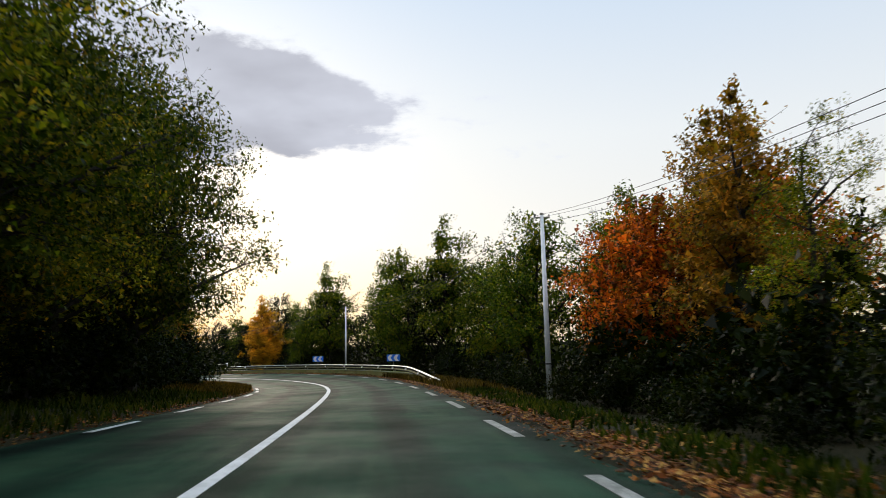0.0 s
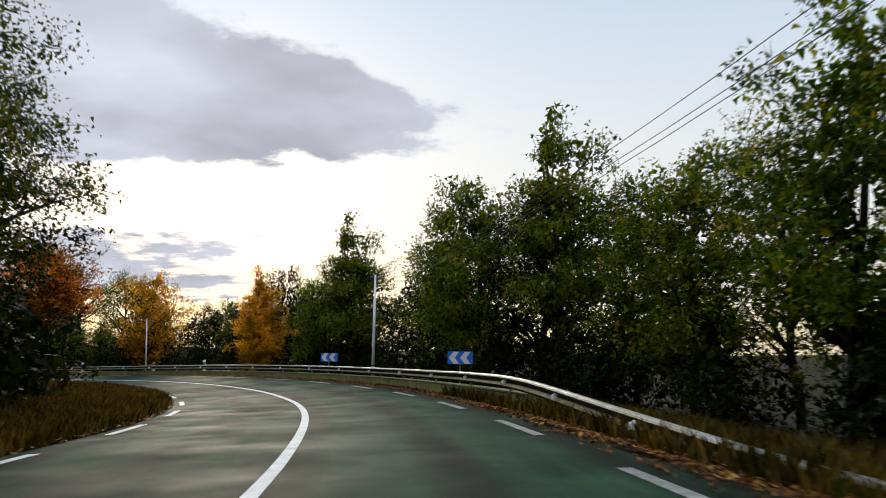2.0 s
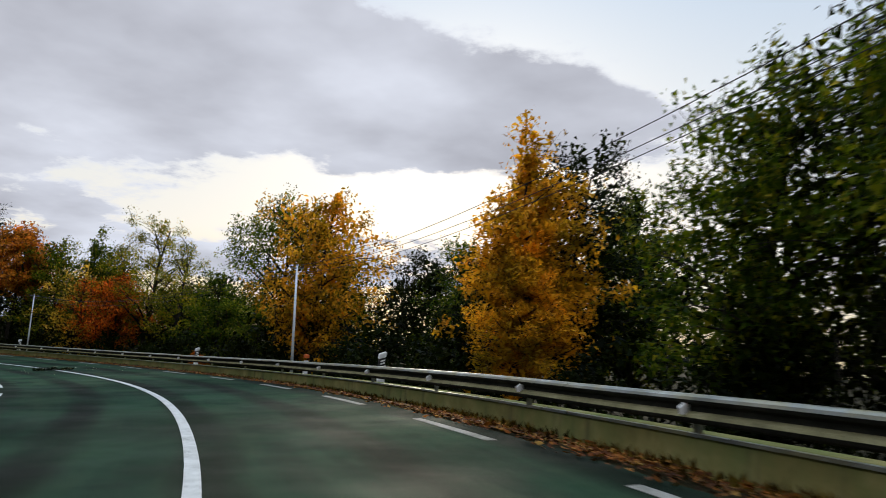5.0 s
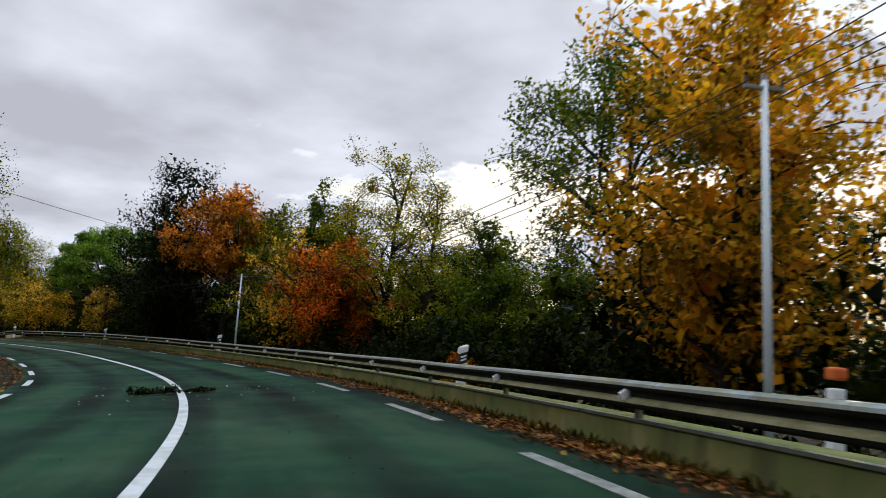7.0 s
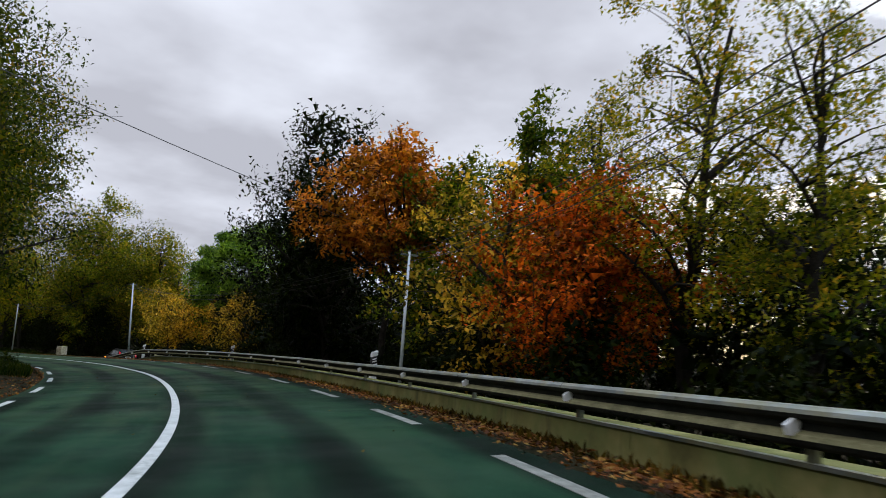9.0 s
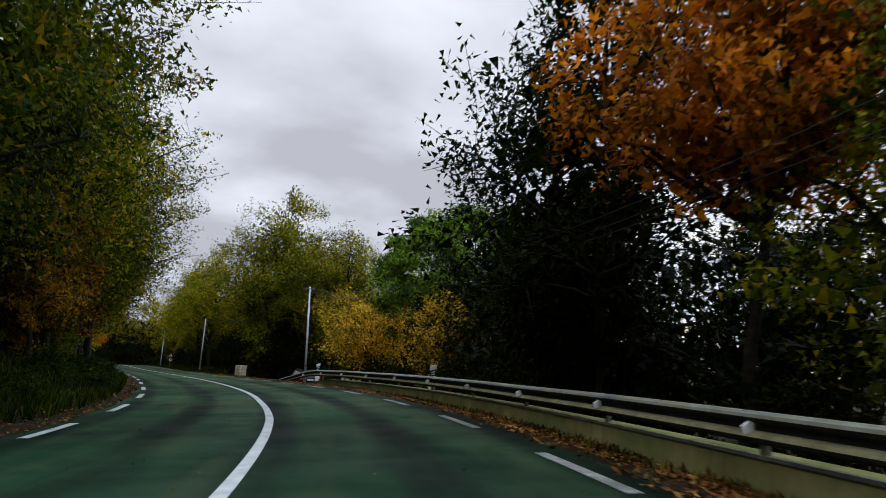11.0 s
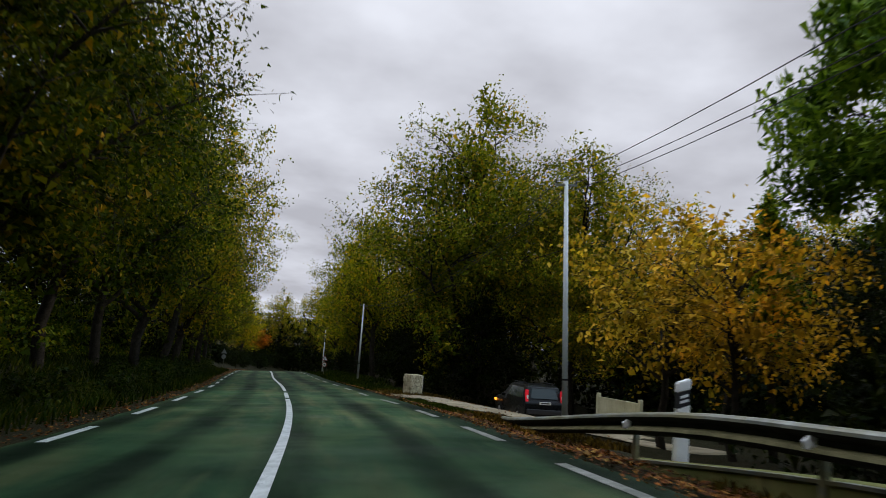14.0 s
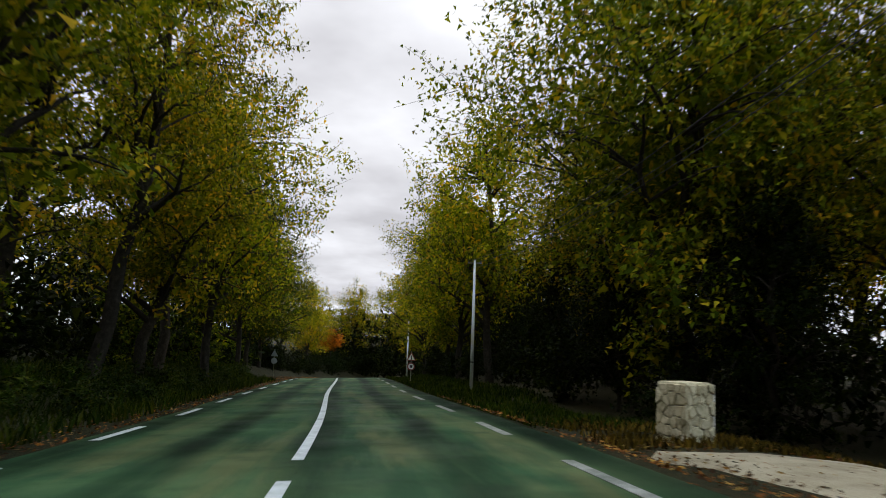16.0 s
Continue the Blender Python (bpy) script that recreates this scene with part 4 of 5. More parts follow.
def parked_car():
    """A dark estate car, its back towards the road's start."""
    turn = 90 + 6
    base = Vector((-130.7, 105.75, float(lie(215, 7.0)) - 0.06))
    car = thing("parked_car", pose(*base, 0, 0, turn), "black estate car parked on the gravel driveway", "car")
    # in the car's own space x is across, +y ahead, the tail at y = -2.2
    body = [(-2.2, 0.42), (-2.25, 0.62), (-2.22, 0.95), (-2.12, 1.08), (-1.86, 1.62), (-1.5, 1.70), (0.1, 1.69), (0.45, 1.60), (1.15, 1.08), (1.95, 0.98), (2.2, 0.80), (2.22, 0.45), (2.0, 0.30), (-2.0, 0.30)]
    bm = bmesh.new()
    half = 0.88
    rows = []
    for x, k in ((-half, 1), (half, 1)):
        rows.append([bm.verts.new((x * (0.80 if z > 1.3 else 0.97 if z > 1.0 else 1.0), y, z)) for y, z in body])
    n = len(body)
    for i in range(n):
        bm.faces.new((rows[0][i], rows[0][(i + 1) % n], rows[1][(i + 1) % n], rows[1][i]))
    bm.faces.new(rows[0][::-1])
    bm.faces.new(rows[1])
    bmesh.ops.recalc_face_normals(bm, faces=bm.faces)
    bmesh.ops.bevel(bm, geom=list(bm.edges), offset=0.05, segments=3, affect="EDGES", profile=0.5)
    part("body", bm, CARPAINT, car, smooth=True)
    bm = prism([(-0.60, 1.16), (0.60, 1.16), (0.52, 1.56), (-0.52, 1.56)], 0, 0.02)
    for v in bm.verts:
        v.co.y += -2.155 + (v.co.z - 1.10) * 0.48
    part("rear_window", bm, GLASS, car, "reflecting rear window")
    for sx in (-1, 1):
        bm = bmesh.new()
        for y0, y1, y2, y3 in ((-1.75, -0.75, -0.75, -1.55), (-0.68, 0.25, 0.15, -0.68)):
            pts = [(y0, 1.14), (y1, 1.14), (y2, 1.55), (y3, 1.55)]
            quads = []
            for t in (0.0, 0.012):
                quads.append([bm.verts.new((sx * ((0.862 if z < 1.3 else 0.725) + t), y, z)) for y, z in pts])
            bm.faces.new(quads[0])
            bm.faces.new(quads[1][::-1])
            for i in range(4):
                bm.faces.new((quads[0][i], quads[0][(i + 1) % 4], quads[1][(i + 1) % 4], quads[1][i]))
        bmesh.ops.recalc_face_normals(bm, faces=bm.faces)
        part("side_window", bm, GLASS, car)
        bm = bmesh.new()
        box(bm, sx * 0.775, -2.08, 1.26, 0.11, 0.20, 0.50, 0.035)
        lampbox = part("tail_lamp", bm, TAIL, car, "glowing red tail lamp")
        bm = bmesh.new()
        box(bm, sx * 0.765, -2.178, 1.22, 0.07, 0.03, 0.16, 0.01)
        part("lens", bm, WHITE, lampbox, "clear reversing lens")
        bm = bmesh.new()
        box(bm, sx * 0.98, 0.55, 1.10, 0.18, 0.10, 0.14, 0.03)
        part("mirror", bm, CARPAINT, car)
        bm = bmesh.new()
        rod(bm, (sx * 0.62, -1.5, 1.75), (sx * 0.62, 0.1, 1.75), 0.018, 0.018, 8)
        part("roof_bar", bm, BLACK, car)
        for y in (-1.35, 1.35):
            bm = bmesh.new()
            rod(bm, (sx * 0.70, y, 0.33), (sx * 0.91, y, 0.33), 0.33, 0.33, 24)
            wheel = part("wheel", bm, RUBBER, car)
            bm = bmesh.new()
            rod(bm, (sx * 0.90, y, 0.33), (sx * 0.925, y, 0.33), 0.22, 0.19, 18)
            part("rim", bm, RIM, wheel)
        bm = bmesh.new()
        box(bm, sx * 0.80, 2.10, 0.76, 0.22, 0.28, 0.13, 0.03)
        part("headlamp", bm, AMBER, car, "lit amber front lamp")
    bm = bmesh.new()
    box(bm, 0, -2.26, 0.62, 1.6, 0.10, 0.2, 0.03)
    part("bumper", bm, BLACK, car)
    bm = bmesh.new()
    box(bm, 0, -2.245, 0.98, 0.50, 0.02, 0.11, 0.006)
    plate = part("number_plate", bm, WHITE, car)
    bm = bmesh.new()
    box(bm, 0, -2.257, 0.98, 0.36, 0.006, 0.05)
    part("plate_bar", bm, BLACK, plate)


parked_car()

# ---- trees ----


def unit(v):
    return v / np.maximum(np.linalg.norm(v, axis=-1, keepdims=True), 1e-9)


def tubes(lines, sides=5):
    """Verts and faces of round limbs; lines: lists of (point, radius)."""
    verts, faces = [], []
    for line in lines:
        pts = np.array([p for p, _ in line])
        way = unit(np.gradient(pts, axis=0))
        ref = np.where(np.abs(way[:, 2:3]) > 0.9, [[1.0, 0, 0]], [[0, 0, 1.0]])
        u = unit(np.cross(way, ref))
        v = np.cross(way, u)
        start = len(verts)
        for i, (_, r) in enumerate(line):
            for k in range(sides):
                a = k * math.tau / sides
                verts.append(pts[i] + r * (math.cos(a) * u[i] + math.sin(a) * v[i]))
        for i in range(len(line) - 1):
            for k in range(sides):
                a, b = start + i * sides + k, start + i * sides + (k + 1) % sides
                faces.append((a, b, b + sides, a + sides))
    return verts, faces


def leaf_mesh(rng, p, out, size, slim=0.62, folded=False):
    """Leaves at the places p, turned up and outwards: small pointed ones, or large folded ones with four corners."""
    count = len(p)
    d = unit(rng.normal(0, 1, (count, 3)) + 0.6 * out + np.array([0, 0, -0.3]))
    w = unit(np.cross(d, rng.normal(0, 1, (count, 3)) * 0.42 + out * 0.6 + np.array([0, 0, 0.8])))
    up = np.cross(w, d)
    ln = size * rng.uniform(0.55, 1.25, (count, 1))
    a, c = p - d * ln * 0.5, p + d * ln * 0.5
    if not folded:
        verts = np.stack([a + w * ln * slim * 0.56, a - w * ln * slim * 0.56, c], 1).reshape(-1, 3)
        return verts, np.arange(count * 3).reshape(-1, 3)
    b = p + w * ln * slim * 0.5 + up * ln * 0.12 - d * ln * 0.06
    e = p - w * ln * slim * 0.5 + up * ln * 0.12 - d * ln * 0.06
    verts = np.stack([a, b, c, e], 1).reshape(-1, 3)
    i = np.arange(count)[:, None] * 4
    faces = np.concatenate([i + [[0, 1, 2]], i + [[0, 2, 3]]], 1).reshape(-1, 3)
    return verts, faces


def leaves(rng, centres, normals, count, spread, size, slim=0.55):
    which = rng.integers(0, len(centres), count)
    p = centres[which] + rng.normal(0, 1, (count, 3)) * spread * np.array([1, 1, 0.75])
    return leaf_mesh(rng, p, normals[which], size, slim, True)


def quick_mesh(name, verts, faces, material):
    me = bpy.data.meshes.new(name)
    verts, faces = np.asarray(verts, np.float32), np.asarray(faces, np.int32)
    me.vertices.add(len(verts))
    me.vertices.foreach_set("co", verts.ravel())
    me.loops.add(faces.size)
    me.loops.foreach_set("vertex_index", faces.ravel())
    k = faces.shape[1]
    me.polygons.add(len(faces))
    me.polygons.foreach_set("loop_start", np.arange(0, faces.size, k, dtype=np.int32))
    me.materials.append(material)
    me.update(calc_edges=True)
    me.validate()
    return me


def limb(rng, start, way, length, r, bend=0.25, n=6, lift=0.0):
    pts, p, d = [], np.array(start, float), unit(np.array(way, float))
    for i in range(n + 1):
        pts.append((p.copy(), max(r * (1 - 0.82 * i / n), 0.008)))
        d = unit(d + rng.normal(0, bend / n**0.5, 3) * 0.8 + np.array([0, 0, lift / n]))
        p = p + d * length / n
    return pts


# kind: (leaf colour, height, crown radius, crown base share, clumps, clump radius, leaves, leaf size)
KINDS = {
    "oak": ("olive", 12.0, 4.9, 0.15, 120, 0.86, 15000, 0.20),
    "ash": ("green", 9.5, 3.5, 0.05, 84, 0.70, 8000, 0.225),
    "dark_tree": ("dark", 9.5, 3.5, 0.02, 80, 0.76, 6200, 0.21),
    "poplar": ("green", 10.0, 2.3, 0.20, 62, 0.58, 6000, 0.21),
    "thin_tree": ("olive", 10.0, 2.5, 0.10, 70, 0.50, 7200, 0.14),
    "bright_tree": ("bright", 13.0, 5.2, 0.22, 105, 0.74, 7400, 0.23),
    "gold_tree": ("gold", 9.5, 3.8, 0.05, 100, 0.66, 12000, 0.185),
    "yellow_tree": ("yellow", 6.5, 3.3, 0.30, 64, 0.76, 4400, 0.215),
    "thin_yellow_tree": ("yellow", 7.0, 2.4, 0.04, 60, 0.55, 4200, 0.17),
    "orange_tree": ("orange", 8.5, 3.2, 0.48, 74, 0.62, 8000, 0.23),
    "amber_tree": ("amber", 8.5, 2.5, 0.10, 74, 0.56, 7000, 0.22),
    "stone_pine": ("pine", 10.0, 5.2, 0.50, 190, 0.68, 30000, 0.36),
    "high_ash": ("green", 9.5, 3.3, 0.40, 80, 0.62, 9000, 0.17),
    "leaning_oak": ("olive", 16.0, 4.6, 0.36, 105, 0.72, 8500, 0.21),
    "russet_tree": ("red", 7.0, 3.3, 0.16, 76, 0.60, 8200, 0.20),
    "brown_tree": ("brown", 9.5, 2.9, 0.04, 66, 0.60, 5200, 0.24),
    "tall_oak": ("olive", 18.0, 7.2, 0.12, 190, 1.25, 24000, 0.27),
    "tall_ash": ("bright", 15.0, 5.4, 0.20, 115, 0.95, 9500, 0.26),
    "bare_tree": ("brown", 7.0, 2.4, 0.3, 66, 0.34, 900, 0.17),
    "conifer": ("pine", 7.0, 0.75, 0.35, 50, 0.30, 4200, 0.19),
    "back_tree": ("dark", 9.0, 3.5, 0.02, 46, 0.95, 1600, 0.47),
    "bush": ("green", 3.2, 1.9, 0.0, 30, 0.50, 1700, 0.21),
    "weed": ("grass", 1.0, 0.8, 0.0, 12, 0.26, 300, 0.15),
    "dark_oak": ("forest", 12.0, 4.9, 0.15, 125, 0.88, 17000, 0.19),
    "maroon_tree": ("maroon", 8.0, 3.0, 0.03, 70, 0.6, 5200, 0.22),
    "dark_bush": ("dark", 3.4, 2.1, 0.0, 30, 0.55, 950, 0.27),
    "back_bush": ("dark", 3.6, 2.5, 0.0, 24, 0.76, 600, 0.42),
    "russet_bush": ("red", 4.2, 2.2, 0.0, 34, 0.52, 2600, 0.22),
}
WORDS = {
    "high_ash": ("green broad-leaved tree with a bare lower trunk", "tree"), "leaning_oak": ("tall oak with a dark leaning trunk on the bank", "tree"),
    "oak": ("leafy oak turning olive-brown in autumn", "tree"), "ash": ("green broad-leaved tree at the wood's edge", "tree"),
    "dark_tree": ("dense dark green tree with low branches, leaves blackened as shade", "tree"), "poplar": ("slender green tree with upright twigs", "tree"),
    "thin_tree": ("thin-crowned tree with sparse yellowing leaves", "tree"), "gold_tree": ("broad golden-leaved autumn tree behind the guard rail", "tree"),
    "yellow_tree": ("low spreading tree with large bright yellow leaves", "tree"), "orange_tree": ("round-crowned orange autumn tree with a bare trunk", "tree"),
    "amber_tree": ("amber-orange autumn tree behind the guard rail", "tree"), "russet_tree": ("russet red-brown autumn tree", "tree"), "brown_tree": ("tree with thin brown autumn foliage", "tree"),
    "tall_oak": ("tall spreading oak over the road, olive-green leaves", "tree"), "tall_ash": ("tall green roadside tree with spreading limbs", "tree"),
    "bright_tree": ("thin-crowned tree with sunlit yellow-green leaves", "tree"), "thin_yellow_tree": ("thin tree with scattered yellow leaves", "tree"),
    "conifer": ("small narrow dark green conifer among yellow leaves", "tree"), "weed": ("low leafy green weed on the bank", "weed"), "dark_oak": ("deep green oak with spreading limbs", "tree"), "maroon_tree": ("dark maroon-leaved tree on the bank", "tree"), "bare_tree": ("nearly bare small tree with fine twigs", "tree"), "bush": ("leafy green shrub on the verge", "shrub"), "back_tree": ("tree standing deep in the wood, leaves blackened as shade", "tree"), "back_bush": ("undergrowth shrub deep in the wood, leaves blackened as shade", "shrub"),
    "dark_bush": ("dense dark green undergrowth shrub, leaves blackened as shade", "shrub"), "russet_bush": ("russet red shrub under the trees", "shrub"),
    "stone_pine": ("umbrella-shaped bright green stone pine", "tree"),
}
built = {}


def grow(kind, seed):
    """Trunk and crown of one kind: clumps of leaves fill a lobed crown, each on its own limb."""
    colour, high, wide, low, clumps, clump, count, size = KINDS[kind]
    rng = np.random.default_rng(seed)
    shrub, coarse = "bush" in kind or kind == "weed", kind.startswith("back")
    folded = kind in ("yellow_tree", "gold_tree", "thin_yellow_tree")
    if not (folded or coarse):
        count, size = int(count * 1.85), size * 0.74
    base = low * high
    mid, tall = (high + base) / 2, (high - base) / 2
    turn = np.arange(clumps) * 2.39996 + rng.uniform(0, 6)
    umbrella = kind == "stone_pine"
    level = np.clip(1 - (1.5 if umbrella else 2) * (np.arange(clumps) + rng.uniform(0.2, 0.8, clumps)) / clumps, -1, 1)
    ring = np.sqrt(1 - level**2)
    d = unit(np.stack([ring * np.cos(turn), ring * np.sin(turn), level], -1) + rng.normal(0, 0.14, (clumps, 3)))
    lobes = unit(rng.normal(0, 1, (7, 3)))
    bulge = 0.80 + 0.34 * np.max(np.clip(d @ lobes.T, 0, 1) ** 6, axis=1)
    reach = (0.42 + 0.58 * rng.uniform(0, 1, clumps) ** 0.6) * bulge
    if umbrella:
        reach = 0.62 + 0.38 * rng.uniform(0, 1, clumps) ** 0.4
        mid, tall = base + 0.25 * (high - base), 0.70 * (high - base)
    centres = d * reach[:, None] * np.array([wide, wide, tall]) + np.array([0, 0, mid])
    # most kinds are broad below and narrow at the top, oaks the other way
    v = np.clip((centres[:, 2] - base) / (high - base), 0, 1)
    spreading = kind in ("oak", "dark_oak", "tall_oak", "bright_tree", "yellow_tree")
    centres[:, :2] *= ((0.84 + 0.30 * v) if spreading else (1.10 - 0.22 * v))[:, None]
    centres[:, 2] = np.maximum(centres[:, 2], 0.35)
    lines = []
    r0 = 0.014 * high + 0.03
    sway = rng.normal(0, 0.03, 2) * high
    trunk = [(np.array([sway[0] * u * u + rng.normal(0, 0.012) * high * (u > 0), sway[1] * u * u + rng.normal(0, 0.012) * high * (u > 0), -0.3 + (high * 0.88 + 0.3) * u]), r0 * (1 - 0.85 * u) + 0.012) for u in np.linspace(0, 1, 8)]
    if not shrub:
        lines.append(trunk)
    tz, tp = np.array([p[2] for p, _ in trunk]), np.array([p for p, _ in trunk])

    def curve(start, end, r, steps, bow=0.10):
        span = end - start
        n = np.linalg.norm(span)
        bend = unit(np.cross(span, [0.1, 0.2, 1.0])) * n * rng.normal(0, 0.10)
        line = []
        for u in np.linspace(0, 1, steps):
            p = start + span * u + (bend + np.array([0, 0, bow * n])) * math.sin(math.pi * u)
            line.append((p + rng.normal(0, 0.025, 3) * n * 0.4 * (0 < u < 1), max(r * (1 - 0.85 * u), 0.006)))
        return line

    if shrub or coarse:
        for i in range(0, clumps, 2):
            c = centres[i]
            if shrub:
                start, r = np.array([*rng.normal(0, 0.15, 2), -0.1]), 0.02
            else:
                h = min(max(c[2] - 0.75 * np.hypot(c[0], c[1]), 0.25), high * 0.86)
                start, r = np.array([np.interp(h, tz, tp[:, k]) for k in range(3)]), r0 * 0.3
            lines.append(curve(start, c, r, 3))
    else:
        # a few strong limbs leave the trunk; boughs to the clumps leave the limbs
        strong = list(range(1, clumps, max(3, clumps // 13)))
        forks, girth = [tp[3:]], [np.full(len(tp) - 3, r0 * 0.3)]
        for i in strong:
            c = centres[i]
            h = min(max(0.30 * c[2] + base * 0.5, c[2] - 0.9 * np.hypot(c[0], c[1]), 0.14 * high), high * 0.7)
            start = np.array([np.interp(h, tz, tp[:, k]) for k in range(3)])
            line = curve(start, c, r0 * (0.62 - 0.35 * h / high), 7, 0.05)
            lines.append(line)
            forks.append(np.array([p for p, _ in line[2:]]))
            girth.append(np.array([g for _, g in line[2:]]))
        forks, girth = np.concatenate(forks), np.concatenate(girth)
        for i in range(clumps):
            if i in strong:
                continue
            c = centres[i]
            dist = np.linalg.norm(forks - c, axis=1) + 1.5 * np.clip(forks[:, 2] - c[2] + 0.3, 0, None)
            at = int(np.argmin(dist))
            lines.append(curve(forks[at], c, min(girth[at] * 0.7, 0.05 + 0.001 * high), 4))
    which = rng.integers(0, clumps, count)
    size_of = clump * rng.uniform(0.7, 1.3, clumps)
    g = unit(rng.normal(0, 1, (count, 3))) * (rng.uniform(0, 1, (count, 1)) ** 0.45)
    p = centres[which] + g * size_of[which][:, None] * np.array([1.05, 1.05, 0.72])
    # half of the leaves sit on sprays that reach out of the clumps, upright near the top
    if not umbrella:
        sprays = 5
        rise = np.clip((centres[:, 2] - base) / (high - base), 0, 1)[:, None, None]
        ways = unit(rng.normal(0, 0.75, (clumps, sprays, 3)) + 0.9 * d[:, None, :] + np.array([0, 0, 1.0]) * ((0.5 if spreading else 1.5) * rise - (0.1 if spreading else 0.45)))
        long = size_of[:, None, None] * rng.uniform(0.8, 1.75, (clumps, sprays, 1))
        pick = rng.integers(0, sprays, count)
        u = rng.uniform(0.15, 1, (count, 1)) ** 0.8
        on = centres[which] + ways[which, pick] * long[which, pick] * u + rng.normal(0, 1, (count, 3)) * (0.06 + 0.16 * size_of[which][:, None] * (1.15 - u))
        p = np.where(rng.uniform(0, 1, (count, 1)) < 0.42, on, p)
        if not (shrub or coarse):
            for i in range(clumps):
                for k in range(2):
                    tip = centres[i] + ways[i, k] * long[i, k]
                    lines.append([(centres[i], 0.012), (tip, 0.004)])
    # the crown's inside: larger, overlapping leaves that shut out the light
    sizes = np.full((count, 1), size * 0.9)
    if not (umbrella or coarse):
        inner = rng.uniform(0, 1, (count, 1)) < (0.10 if "thin" in kind or kind in ("bare_tree", "yellow_tree", "high_ash", "leaning_oak") else 0.34)
        axis = np.stack([np.interp(p[:, 2], tz, tp[:, 0]), np.interp(p[:, 2], tz, tp[:, 1]), p[:, 2]], -1)
        p = np.where(inner, axis + (p - axis) * rng.uniform(0.25, 0.8, (count, 1)), p)
        sizes = np.where(inner, size * 1.6, sizes)
    vv, ff = leaf_mesh(rng, p, unit(g + 0.35 * d[which]), sizes, 0.34 if colour == "pine" else 0.62, folded)
    bark = tubes(lines, 3 if coarse or shrub else 4)
    return bark, (vv, ff), colour


def plant(kind, s, off, high=None, turn=None, variant=0, sink=0.0, level=False, lean=0.0):
    """Sets a tree or shrub beside the road: s along it, off right of the edge line, its height in metres."""
    key = (kind, variant)
    rnd = random.Random(int(s * 131 + off * 17))
    turn = rnd.uniform(0, 360) if turn is None else turn
    nominal = KINDS[kind][1]
    high = high or nominal * rnd.uniform(0.88, 1.12)
    at = pose(*spot(s, off, -sink), 0, 0, heading(s)) @ pose(0, 0, 0, rnd.uniform(-2.5, 2.5), lean + rnd.uniform(-2.5, 2.5), 0) @ pose(0, 0, 0, 0, 0, turn)
    if level:                              # height told above the road's edge, not above the ground
        high += float(line_z(s)) - float(lie(s, off))
    if key not in built:
        seed = 11 + 7 * len(built)
        bark, crown, colour = grow(kind, seed)
        own = float(np.percentile(crown[0][:, 2], 99.9))
        words, category = WORDS[kind]
        ob = thing("weed" if kind == "weed" else "shrub" if "bush" in kind else "tree", at @ Matrix.Scale(high / own, 4), words, category, category + "s of the roadside wood")
        me = bpy.data.meshes.new("trunk")
        me.from_pydata([tuple(map(float, p)) for p in bark[0]], [], bark[1])
        finish("trunk", me, BARK, ob, smooth=True)
        new("crown", quick_mesh("crown", *crown, LEAF[colour])).parent = ob
        built[key] = (ob, high)
        return ob
    ob, first = built[key]
    return copy_thing(ob, at @ Matrix.Scale(high / first, 4))


# trees set singly: right of the road up to the bend
RIGHT_START = [
    ("brown_tree", 36, 9, 7), ("thin_tree", 41, 8.6, 7), ("brown_tree", 46, 9.4, 9.2), ("brown_tree", 50, 10.4, 9.8), ("russet_tree", 51.5, 8.6, 6.9),
    ("russet_tree", 49.5, 11.5, 7.8), ("brown_tree", 31, 9.5, 7.5), ("thin_tree", 26, 9, 7.5), ("ash", 61, 11.5, 9.5), ("poplar", 67, 14, 10.5),
    ("ash", 64, 7.4, 8.8), ("poplar", 77, 6.9, 11.5), ("ash", 71, 8, 8), ("thin_tree", 69, 10, 9), ("ash", 75, 8.5, 8),
]
# behind the guard rail
RIGHT_BEND = [
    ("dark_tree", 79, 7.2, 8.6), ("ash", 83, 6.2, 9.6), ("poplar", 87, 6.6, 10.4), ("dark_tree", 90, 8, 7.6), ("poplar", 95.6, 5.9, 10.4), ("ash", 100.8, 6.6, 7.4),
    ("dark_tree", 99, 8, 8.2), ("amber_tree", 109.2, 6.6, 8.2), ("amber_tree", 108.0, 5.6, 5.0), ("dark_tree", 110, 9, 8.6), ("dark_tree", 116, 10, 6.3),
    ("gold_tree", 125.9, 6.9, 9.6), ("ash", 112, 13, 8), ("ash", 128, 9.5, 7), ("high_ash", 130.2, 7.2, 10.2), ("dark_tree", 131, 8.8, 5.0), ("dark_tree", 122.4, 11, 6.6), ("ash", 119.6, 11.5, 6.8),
]
